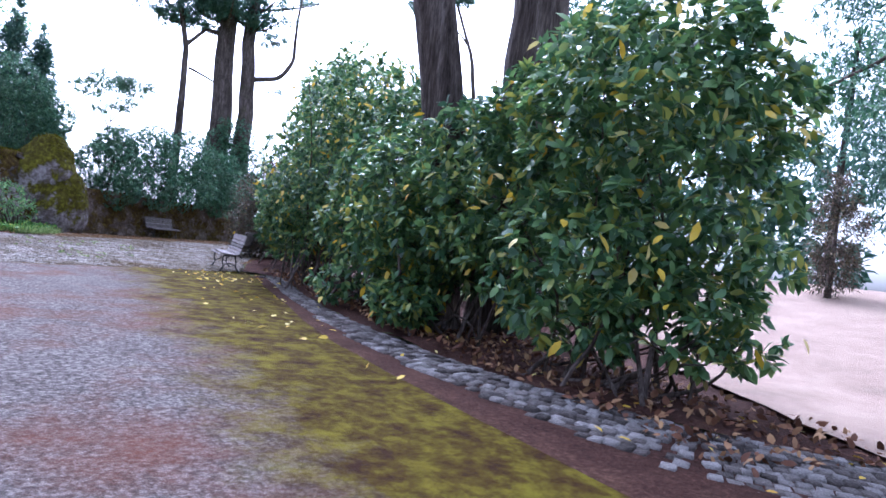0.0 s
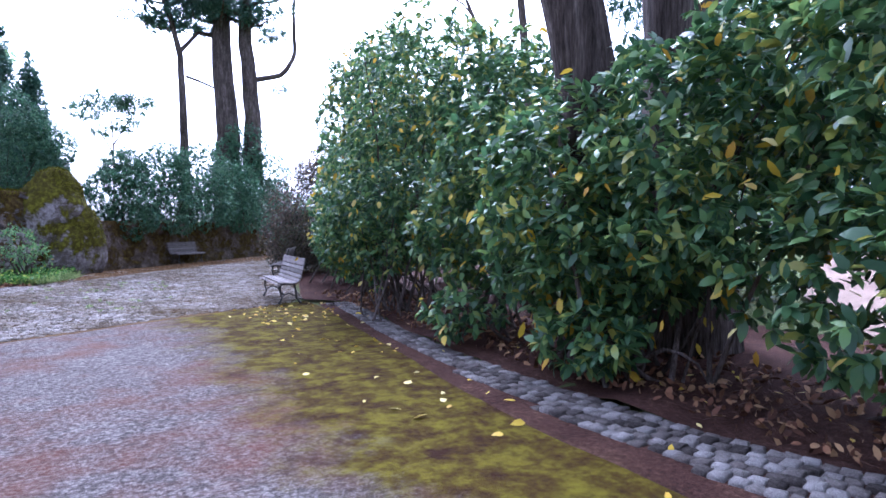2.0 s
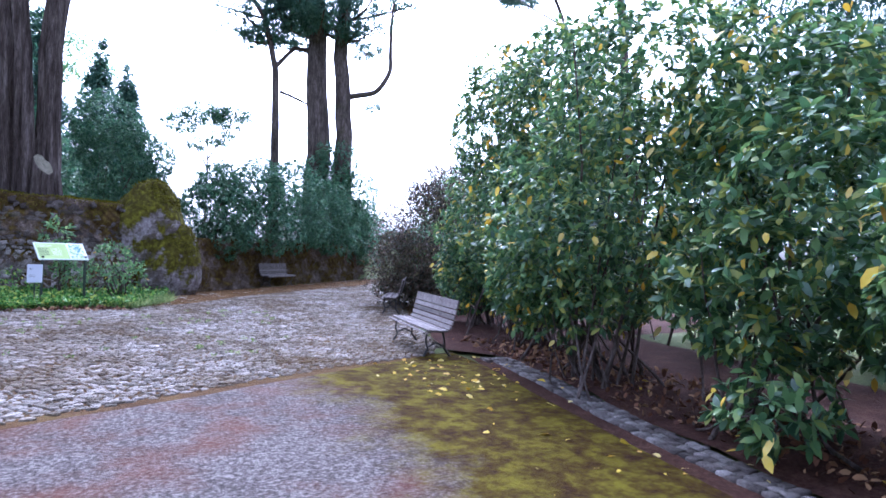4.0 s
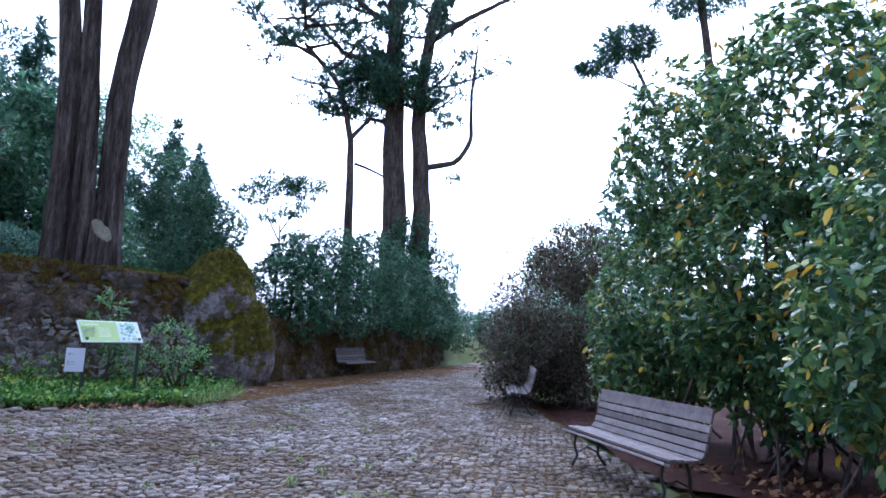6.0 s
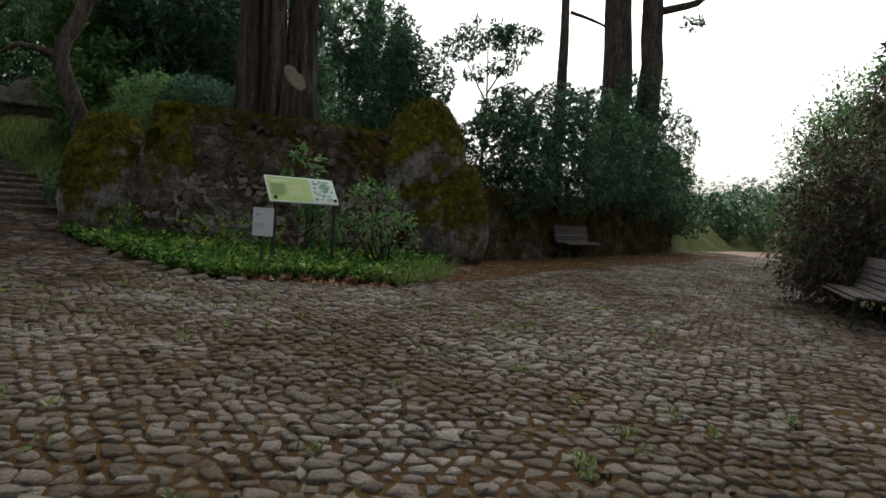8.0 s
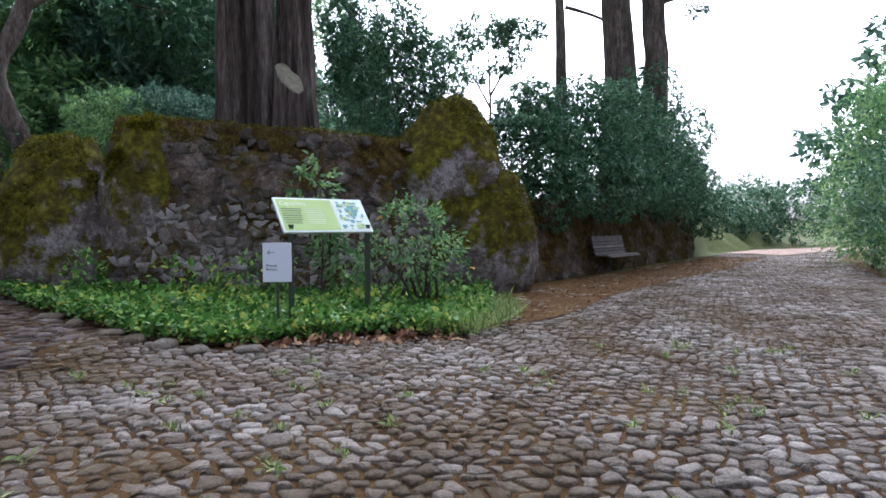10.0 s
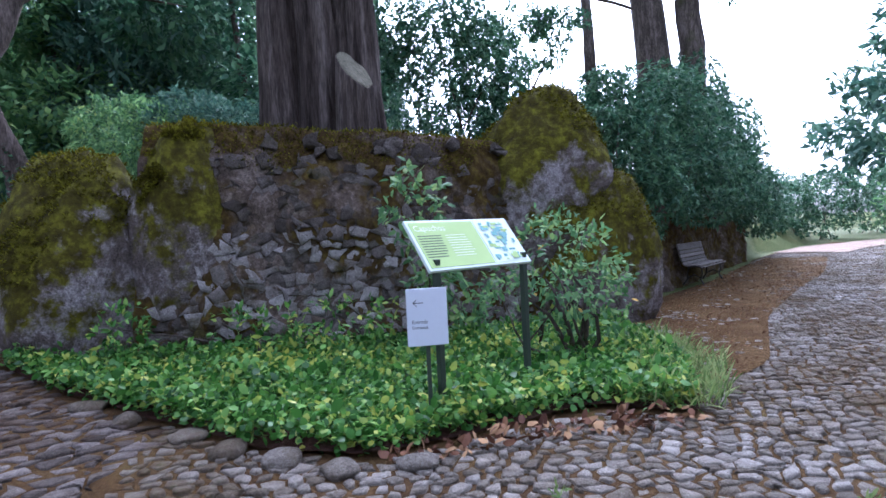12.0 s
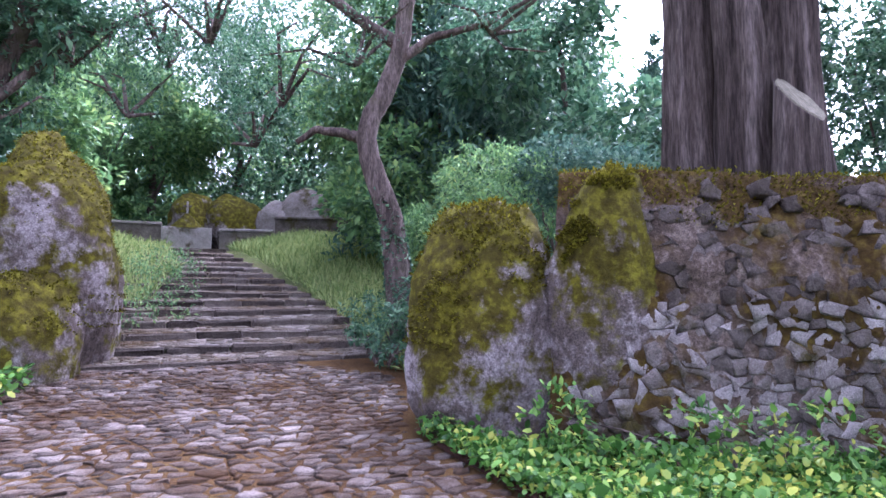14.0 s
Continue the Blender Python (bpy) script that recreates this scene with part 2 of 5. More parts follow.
def put(name, data, material, parent=None, label="", smooth=False):
    """Links a mesh (or a bmesh, or points and faces) as one object, under parent if there is one."""
    if isinstance(data, bmesh.types.BMesh):
        me = bpy.data.meshes.new(name)
        data.to_mesh(me)
        data.free()
    elif isinstance(data, tuple):
        me = mesh_of(name, *data)
    else:
        me = data
    if material and not me.materials:
        me.materials.append(M[material])
    if smooth:
        me.polygons.foreach_set("use_smooth", [True] * len(me.polygons))
    ob = new(name, me)
    if parent is not None:
        ob.parent = parent
    if label:
        ob["label"] = label
    return ob


def thing(name, label, category, at=(0, 0, 0), turn=0.0, group=""):
    ob = new(name)
    ob.empty_display_size = 0.2
    ob.matrix_basis = pose(*at, rz=turn)
    return tagged(ob, label, category, group)


def bevel(bm, width, seg=2):
    bmesh.ops.bevel(bm, geom=bm.edges[:], offset=width, segments=seg, affect="EDGES", profile=0.6)
    return bm


def box(size, at=(0, 0, 0), rot=(0, 0, 0), soft=0.004):
    bm = bmesh.new()
    bmesh.ops.create_cube(bm, size=1, matrix=Matrix.Diagonal((*size, 1)))
    if soft:
        bevel(bm, soft, 2)
    bm.transform(pose(*at, *rot))
    return bm


def tube_arrays(points, radii, sides=8, lumpy=0.0, seed=0):
    """A tapered tube along points."""
    pts = [Vector([float(c) for c in p]) for p in points]
    vs, fs = [], []
    ref = Vector((0.31, 0.95, 0.05)).normalized()
    for i, p in enumerate(pts):
        d = (pts[min(i + 1, len(pts) - 1)] - pts[max(i - 1, 0)]).normalized()
        a = d.cross(ref).normalized()
        b = d.cross(a)
        for s in range(sides):
            w = 2 * math.pi * s / sides
            r = float(radii[i])
            if lumpy:
                r *= 1 + lumpy * (0.55 * math.sin(3 * w + seed) + 0.45 * math.sin(7 * w + 2 * seed + i * 0.15)) + lumpy * 0.5 * noise.noise(p * 1.7 + Vector((w, seed, 0)))
            vs.append(p + r * (math.cos(w) * a + math.sin(w) * b))
    for i in range(len(pts) - 1):
        for s in range(sides):
            t = (s + 1) % sides
            fs.append((i * sides + s, i * sides + t, (i + 1) * sides + t, (i + 1) * sides + s))
    return np.array(vs), np.array(fs)


def joined(parts):
    vs, fs, base = [], [], 0
    for v, f in parts:
        vs.append(v)
        fs.append(f + base)
        base += len(v)
    return np.concatenate(vs), np.concatenate(fs)


def ground_z(x, y):
    """The lie of the land: level on the road, rising to the steps."""
    s = (x + 1.0) * -0.67 + (y + 1.0) * 0.74
    side = np.clip((1.5 - x) / 3.0, 0, 1)
    return np.clip(s, 0, 9.4) * 0.05 * side


RNG = np.random.default_rng(7)


def leaves(pos, out_dir, size, aspect=0.36, fold=0.25, spread=0.7, droop=0.0, rng=None, simple=False):
    """Folded leaves of four triangles at each place, pointing roughly along out_dir."""
    rng = rng or RNG
    n = len(pos)
    d = out_dir + rng.normal(0, spread, (n, 3))
    d[:, 2] -= droop
    d /= np.linalg.norm(d, axis=1, keepdims=True) + 1e-9
    up = np.array([0, 0, 1.0]) + rng.normal(0, 0.45, (n, 3))
    side = np.cross(d, up)
    side /= np.linalg.norm(side, axis=1, keepdims=True) + 1e-9
    nor = np.cross(side, d)
    s = (size * rng.uniform(0.65, 1.3, n))[:, None]
    w = s * aspect / 2
    mid = pos + d * s * 0.5
    if simple:
        v = np.stack([pos, mid + side * w + nor * w * fold, pos + d * s - nor * s * 0.1, mid - side * w + nor * w * fold], 1)
        f = (np.arange(n) * 4)[:, None, None] + np.array([[0, 1, 2], [0, 2, 3]])
        return v.reshape(-1, 3), f.reshape(-1, 3)
    near, far = pos + d * s * 0.30 + nor * s * 0.03, pos + d * s * 0.70
    twist = nor * w * rng.normal(0, fold * 1.6, (n, 1))
    v = np.stack([pos, near + side * w * 0.92 + twist, near - side * w * 0.92 - twist, far + side * w * 0.86 + twist * 0.6, far - side * w * 0.86 - twist * 0.6, pos + d * s - nor * s * 0.12], 1)
    tri = np.array([[0, 1, 2], [1, 3, 2], [2, 3, 4], [3, 5, 4]])
    f = (np.arange(n) * 6)[:, None, None] + tri
    return v.reshape(-1, 3), f.reshape(-1, 3)


def crown_points(blobs, n, rng, per=14, hollow=0.55):
    """Places of leaves in clumps over the outside of lumps (x, y, z, rx, ry, rz), with gaps, and the way out from each."""
    weight = np.array([(b[3] * b[4] + b[4] * b[5] + b[3] * b[5]) for b in blobs])
    pick = rng.choice(len(blobs), max(1, n // per), p=weight / weight.sum())
    b = np.array(blobs, float)[pick]
    d = rng.normal(0, 1, (len(b), 3))
    d /= np.linalg.norm(d, axis=1, keepdims=True)
    r = hollow + (1.06 - hollow) * rng.random(len(b)) ** 0.45
    centre = b[:, :3] + d * b[:, 3:] * r[:, None]
    clump = rng.normal(0, 1, (len(b), per, 3)) * (0.10 * b[:, 3:].mean(1))[:, None, None] * rng.uniform(0.6, 1.3, (len(b), 1, 1))
    pos = (centre[:, None] + clump).reshape(-1, 3)
    out = np.repeat(d, per, 0) * 0.8
    return pos, out


def rosette_points(blobs, n, rng, per=9, hollow=0.5):
    """Whorls of leaves round shoot tips, as on a rhododendron."""
    weight = np.array([(b[3] * b[4] + b[4] * b[5] + b[3] * b[5]) for b in blobs])
    k = max(1, n // per)
    b = np.array(blobs, float)[rng.choice(len(blobs), k, p=weight / weight.sum())]
    d = rng.normal(0, 1, (k, 3))
    d /= np.linalg.norm(d, axis=1, keepdims=True)
    r = hollow + (1.0 - hollow) * rng.random(k) ** 0.4
    lump = np.array([noise.noise(Vector(q) * 1.1) for q in (b[:, :3] + d * b[:, 3:]).tolist()])
    centre = b[:, :3] + d * b[:, 3:] * (r * (1 + 0.28 * lump))[:, None]
    tip = d + (0, 0, 0.45) + rng.normal(0, 0.35, (k, 3))
    tip /= np.linalg.norm(tip, axis=1, keepdims=True)
    ray = rng.normal(0, 1, (k, per, 3))
    ray -= (ray * tip[:, None]).sum(2, keepdims=True) * tip[:, None]
    ray /= np.linalg.norm(ray, axis=2, keepdims=True)
    out = ray + tip[:, None] * rng.uniform(0.1, 0.75, (k, per, 1))
    pos = centre[:, None] + tip[:, None] * rng.uniform(-0.07, 0.02, (k, per, 1))
    return pos.reshape(-1, 3), out.reshape(-1, 3)


def inside(poly, x, y):
    """Whether points lie in a polygon."""
    hit = np.zeros(np.shape(x), bool)
    for (x0, y0), (x1, y1) in zip(poly, poly[1:] + poly[:1]):
        cross = ((y0 > y) != (y1 > y)) & (x < (x1 - x0) * (y - y0) / (y1 - y0 + 1e-12) + x0)
        hit ^= cross
    return hit


def resample(line, n):
    line = np.array(line, float)
    s = np.r_[0, np.cumsum(np.linalg.norm(np.diff(line, axis=0), axis=1))]
    t = np.linspace(0, s[-1], n)
    return np.stack([np.interp(t, s, line[:, k]) for k in range(line.shape[1])], 1)


def ribbon(left, right, n, m, lift=0.0, rough=0.0, height=ground_z):
    """A sheet between two edge lines, laid on the land."""
    a, b = resample(left, n), resample(right, n)
    w = np.linspace(0, 1, m)[None, :, None]
    xy = (a[:, None] * (1 - w) + b[:, None] * w).reshape(-1, 2)
    z = height(xy[:, 0], xy[:, 1]) + lift
    if rough:
        z = z + np.array([rough * noise.noise(Vector((x * 1.3, y * 1.3, 4))) for x, y in xy])
    i = (np.arange(n - 1)[:, None] * m + np.arange(m - 1)).ravel()
    return np.c_[xy, z], np.stack([i, i + 1, i + m + 1, i + m], 1)


# ---- the land ----
# the stairway's axis, its direction and its cross direction
AX = np.array([(-8.0, 5.2), (-15.7, 13.7)])
U = (AX[1] - AX[0]) / np.linalg.norm(AX[1] - AX[0])
W = np.array([U[1], -U[0]])


def land_z(x, y):
    """Open land: the level, and the bank behind the stone walls."""
    z = ground_z(x, y)
    back = np.minimum(y - (3.3 + 0.27 * np.clip(x + 4, 0, 6.5)), (x + 3.7) * 1.0)
    far = y - (5.4 + 1.06 * (x - 3.4))
    d = np.where(x < 2.4, back, np.minimum(far, (x - 2.4) * 2 + back))
    bank = np.clip(d / 0.9, 0, 1) * np.clip(2.2 + 0.03 * d, 0, 3.4) * np.where(x > 3, 0.75, 1)
    # the stairway climbs through a shallow cutting
    s = (x - AX[0][0]) * U[0] + (y - AX[0][1]) * U[1]
    w = (x - AX[0][0]) * W[0] + (y - AX[0][1]) * W[1]
    half = np.interp(s, [0, 4, 7, 11], [2.5, 2.3, 1.8, 1.2]) + 0.15
    climb = np.clip(s, 0, 11.3) * 0.2157
    side = np.clip((w - half) * 0.22, 0, 0.55) + np.clip((-w - half) * 0.4, 0, 1.0)
    near = np.clip((-3.2 - x) / 1.5, 0, 1)
    stair = np.where(s > 0, 0.36 + climb + side * np.clip(s, 0, 1), 0)
    rise = np.clip((x - 11) * 0.18, 0, 1.5) * np.clip((-6 - y) / 4, 0, 1)
    return np.maximum(z + bank, np.maximum(z, stair * near)) + rise - 0.03


def grid_land():
    xs = np.unique(np.r_[np.linspace(-900, -40, 9), np.linspace(-40, -12, 15), np.linspace(-12, 16, 71), np.linspace(16, 50, 18), np.linspace(50, 900, 9)])
    ys = np.unique(np.r_[np.linspace(-900, -40, 9), np.linspace(-40, -24, 9), np.linspace(-24, 24, 121), np.linspace(24, 60, 19), np.linspace(60, 900, 9)])
    X, Y = np.meshgrid(xs, ys)
    Z = land_z(X, Y)
    m = len(xs)
    i = (np.arange(len(ys) - 1)[:, None] * m + np.arange(m - 1)).ravel()
    return np.c_[X.ravel(), Y.ravel(), Z.ravel()], np.stack([i, i + 1, i + m + 1, i + m], 1)


tagged(put("ground", grid_land(), "meadow", smooth=True), "rough ground of soil and thin grass", "ground", kind="structure")

# road: worn asphalt, with moss growing on its verge
ROAD_FRONT = [(-9, -15.2), (-4, -12.7), (1.3, -10.1), (2.9, -9.3), (4.5, -8.5), (6.3, -7.9)]
VERGE_OUT = [(5.7, -26), (5.25, -21.0), (5.28, -19), (5.33, -17), (5.5, -15.5), (5.9, -13.4), (6.35, -10.8), (6.7, -9.0)]
VERGE_IN = [(9.6, -22.3), (8.0, -21.4), (7.1, -20.2), (6.5, -18.6), (6.33, -17.2), (6.33, -15.8), (6.4, -14.2), (6.75, -12), (7.15, -10.2), (7.45, -8.6)]
road_mat = M["asphalt"]
grown_over(road_mat, [(0.07, 0.02, 0.010), (0.17, 0.06, 0.03)], 0.58, 0.12, 0.55, seed=31, fine=60)


def moss_on_verge(m):
    """Moss on the strip beside the border, ragged towards the driven part."""
    n, l = m.node_tree.nodes, m.node_tree.links
    bsdf = n["Principled BSDF"]
    old = bsdf.inputs["Base Color"].links[0].from_socket
    geo, xyz = n.new("ShaderNodeNewGeometry"), n.new("ShaderNodeSeparateXYZ")
    l.new(geo.outputs["Position"], xyz.inputs[0])
    wob, fine = n.new("ShaderNodeTexNoise"), n.new("ShaderNodeTexNoise")
    wob.inputs["Scale"].default_value, wob.inputs["Detail"].default_value = 0.9, 9
    fine.inputs["Scale"].default_value, fine.inputs["Detail"].default_value = 3.4, 15
    fine.inputs["Roughness"].default_value = wob.inputs["Roughness"].default_value = 0.74
    for node in (wob, fine):
        l.new(geo.outputs["Position"], node.inputs["Vector"])
    add = n.new("ShaderNodeMath")
    add.operation = "MULTIPLY_ADD"
    add.inputs[1].default_value = 3.0
    l.new(wob.outputs["Fac"], add.inputs[0])
    l.new(xyz.outputs["X"], add.inputs[2])
    # the verge swings out along the road
    lean = n.new("ShaderNodeMath")
    lean.operation = "MULTIPLY_ADD"
    lean.inputs[1].default_value = -0.04
    l.new(xyz.outputs["Y"], lean.inputs[0])
    l.new(add.outputs[0], lean.inputs[2])
    ramp = n.new("ShaderNodeMapRange")
    ramp.inputs["From Min"].default_value, ramp.inputs["From Max"].default_value = 5.55, 6.35
    l.new(lean.outputs[0], ramp.inputs[0])
    cover = n.new("ShaderNodeValToRGB")
    el = cover.color_ramp.elements
    el.new(0.5)
    for e, (p, c) in zip(el, ((0.38, (0.028, 0.011, 0.006)), (0.48, (0.060, 0.038, 0.005)), (0.63, (0.135, 0.118, 0.008)))):
        e.position, e.color = p, (*c, 1)
    l.new(fine.outputs["Fac"], cover.inputs[0])
    mix = n.new("ShaderNodeMix")
    mix.data_type = "RGBA"
    l.new(ramp.outputs[0], mix.inputs["Factor"])
    l.new(old, mix.inputs["A"])
    l.new(cover.outputs[0], mix.inputs["B"])
    l.new(mix.outputs["Result"], bsdf.inputs["Base Color"])


moss_on_verge(road_mat)
tagged(put("road", ribbon([(-14, -34), (-11, -22), (-9, -15.2)], [(5.9, -34)] + VERGE_OUT + [(6.78, -7.75)], 120, 90, 0.018, 0.014), "asphalt", smooth=True), "worn grey asphalt lane with mossy verge and reddish stains", "road", kind="structure")
tagged(put("planting_bed", ribbon(VERGE_IN + [(6.8, -7.6), (7.1, -6.6), (7.8, -4.5), (8.9, -1.5), (9.8, 0.2)], [(12, -21.5), (13, -19), (14, -16), (15, -12), (16, -9), (17, -4), (18, 0)], 60, 24, 0.03, 0.08), "soil", smooth=True), "dark red-brown soil bed under the shrubs", "soil", kind="structure")
tagged(put("side_path", ribbon([(8.0, -21.2), (9.6, -18.2), (13.0, -14.6), (20, -11.5), (30, -5)], [(9.3, -23.5), (12, -22.8), (16, -20.5), (23, -16.5), (34, -9)], 60, 8, 0.11, 0.02, land_z), "sand", smooth=True), "pale sandy side path with fallen leaves", "path", kind="structure")

PLAZA = [(-9, -15.2), (-4, -12.7), (1.3, -10.1), (2.9, -9.3), (4.5, -8.5), (6.3, -7.9), (7.0, -7.0), (7.6, -4.5), (8.8, -1.4), (10.6, 2.2), (13.0, 6.5), (17, 12.5), (23, 18.5),
         (22, 22), (16.8, 18.4), (12.6, 14.2), (8.6, 9.7), (5.0, 5.6), (3.6, 4.2), (2.6, 1.0), (1.95, -0.4), (1.3, -0.1), (0.5, -0.3), (-0.5, -0.7), (-1.3, -0.3), (-2.2, 0.45), (-3.2, 1.3), (-4.4, 2.6),
         (-5.0, 4.2), (-5.6, 5.3), (-10.3, 6.2), (-9.8, 3.5), (-9.0, 0), (-9.5, -6)]
LITTER = [(2.3, 0.2), (3.4, 0.9), (5.2, 3.4), (7.5, 5.8), (11, 9.2), (15, 13.8), (13.2, 14.6), (8.6, 9.9), (5.0, 5.8), (3.5, 4.4), (2.8, 1.6)]
pavement = tagged(put("pavement", ribbon([(-9.0, -15.7), (-4, -13.3), (1.3, -10.8), (4.5, -9.2), (6.3, -8.4)], [(-11, 7), (-4, 6.4), (3.3, 4.7), (8.6, 9.7), (13, 14.6)], 70, 70, 0.0, 0.012), "joint", smooth=True), "cobbled forecourt with brown soil in the joints", "pavement", kind="structure")
tagged(put("far_path", ribbon([(6.3, -7.9), (7.7, -4.5), (9.4, -0.6), (13.2, 6.5), (18, 12.5), (26, 19)], [(4.5, -8.5), (4.5, -2), (6, 5), (12.6, 14.4), (16.8, 18.6), (24, 24)], 50, 24, 0.004, 0.01), "joint", smooth=True), "far end of the forecourt running out as a path", "path", kind="structure")
tagged(put("exit_path", ribbon([(17.2, 15.4), (20.5, 18.0), (26, 20.2), (40, 21)], [(15.8, 17.6), (19.5, 20.6), (26, 23.5), (40, 26)], 20, 8, 0.05, 0.02), "sand", smooth=True), "pale sandy path leaving the forecourt", "path", kind="structure")
tagged(put("leaf_litter", ribbon([(2.3, 0.2), (3.4, 0.9), (5.2, 3.4), (7.5, 5.8), (11, 9.2), (15, 13.8)], [(2.75, 1.6), (3.5, 4.3), (5.0, 5.7), (8.4, 9.5), (11, 12.4), (13.6, 15)], 50, 14, 0.024, 0.02), "litter", smooth=True), "rusty brown carpet of fallen needles", "leaf litter", kind="structure")


# ---- stones of the paving ----
def hex_cells(x0, x1, y0, y1, w, h, jitter, rng, turn=0.0):
    """Corner points of uneven six-sided cells in offset rows: (n, 6, 2)."""
    nx, ny = int((x1 - x0) / w) + 2, int((y1 - y0) / h) + 2
    gx, gy = np.meshgrid(np.arange(2 * nx + 3), np.arange(ny + 1))
    px = x0 + gx * w / 2 + rng.normal(0, jitter * w, gx.shape)
    py = y0 + gy * h + np.where((gx + gy) % 2 == 0, 1, -1) * h * 0.10 + rng.normal(0, jitter * h, gx.shape)
    c, s = math.cos(turn), math.sin(turn)
    mx, my = (x0 + x1) / 2, (y0 + y1) / 2
    px, py = mx + c * (px - mx) - s * (py - my), my + s * (px - mx) + c * (py - my)
    cells = []
    for j in range(ny):
        i = np.arange(j % 2, 2 * nx, 2)
        cells.append(np.stack([np.stack([px[j + b, i + a], py[j + b, i + a]], 1) for a, b in ((0, 0), (1, 0), (2, 0), (2, 1), (1, 1), (0, 1))], 1))
    return np.concatenate(cells)


def stones(cells, height, gap, rise, rng, base=0.03, crown=(0.66, 0.80)):
    """A rounded stone on each cell: a skirt, a shoulder and a raised middle. height gives the land under it."""
    n = len(cells)
    mid = cells.mean(1, keepdims=True)
    size = np.linalg.norm(cells - mid, axis=2).mean(1)[:, None, None]
    shrink = 1 - gap * rng.uniform(0.55, 1.9, (n, 1, 1)) / size * rng.uniform(0.75, 1.25, (n, 6, 1))
    ring0 = mid + (cells - mid) * shrink
    ring1 = mid + (cells - mid) * shrink * rng.uniform(*crown, (n, 1, 1))
    z = height(mid[:, 0, 0], mid[:, 0, 1])[:, None] + rng.normal(0, 0.004, (n, 1))
    r = rise * rng.uniform(0.7, 1.25, (n, 1))
    tilt = rng.normal(0, 0.035, (n, 1, 2))
    lean = lambda ring: ((ring - mid) * tilt).sum(2)  # noqa: E731
    v = np.concatenate([
        np.dstack([ring0, z - base + 0 * ring0[..., 0]]), np.dstack([ring0 * 0.985 + mid * 0.015, z + r * 0.55 + lean(ring0)]),
        np.dstack([ring1, z + r + lean(ring1)]), np.dstack([mid, z + r * 1.08])], 1)
    tri = []
    for a in range(6):
        b = (a + 1) % 6
        tri += [(a, b, 6 + b), (a, 6 + b, 6 + a), (6 + a, 6 + b, 12 + b), (6 + a, 12 + b, 12 + a), (12 + a, 12 + b, 18)]
    f = (np.arange(n) * 19)[:, None, None] + np.array(tri)
    return v.reshape(-1, 3), f.reshape(-1, 3)


rng = np.random.default_rng(3)
COBBLE_SPOT, ROUGH_SPOT = (1.6, -4.6), (-3.6, -0.9)
cells = hex_cells(-9.5, 24, -15.5, 23, 0.124, 0.102, 0.21, rng)
mid = cells.mean(1)
keep = inside(PLAZA, mid[:, 0], mid[:, 1])
keep &= ~((mid[:, 0] < -2.0) & (mid[:, 1] > -3.5 - 0.55 * (mid[:, 0] + 2)))
near = mid[:, 1] < 8.5
keep &= near | (rng.random(len(mid)) < 0.8)
def laid(name, v, f, spot, material, parent):
    """The stones nearest to a spot as pieces of their own; gives back the joined rest."""
    n = len(v) // 19
    v = v.reshape(n, 19, 3)
    order = np.argsort(np.hypot(*(v[:, 18, :2] - spot).T))
    for k in order[:300]:
        c = v[k, 18]
        put(name, (v[k] - c, f[:30]), material, parent).location = c
    rest = v[order[300:]]
    return rest.reshape(-1, 3), (np.arange(len(rest))[:, None, None] * 19 + f[:30]).reshape(-1, 3)


PAVE_V, PAVE_F = stones(cells[keep], ground_z, 0.017, 0.018, rng, crown=(0.70, 0.88))
tagged(put("cobbles", laid("cobble", PAVE_V, PAVE_F, COBBLE_SPOT, "cobble", pavement), "cobble"), "uneven grey-brown cobblestones set in soil", "cobbles", kind="stuff")
cells = hex_cells(-11, 0, -7, 6, 0.180, 0.128, 0.27, rng, 0.5)
mid = cells.mean(1)
keep = inside(PLAZA, mid[:, 0], mid[:, 1]) & (mid[:, 0] < -2.0) & (mid[:, 1] > -3.5 - 0.55 * (mid[:, 0] + 2))
tagged(put("rough_cobbles", laid("rough_cobble", *stones(cells[keep], ground_z, 0.022, 0.017, rng, crown=(0.62, 0.9)), ROUGH_SPOT, "rough_cobble", pavement), "rough_cobble"), "large worn cobbles on the slope below the steps", "cobbles", kind="stuff")
# ---- steps up to the enclosure ----
N_STEP, S_LEN, S_RISE = 15, 0.765, 0.165


def step_z(k):
    return 0.44 + S_RISE * k


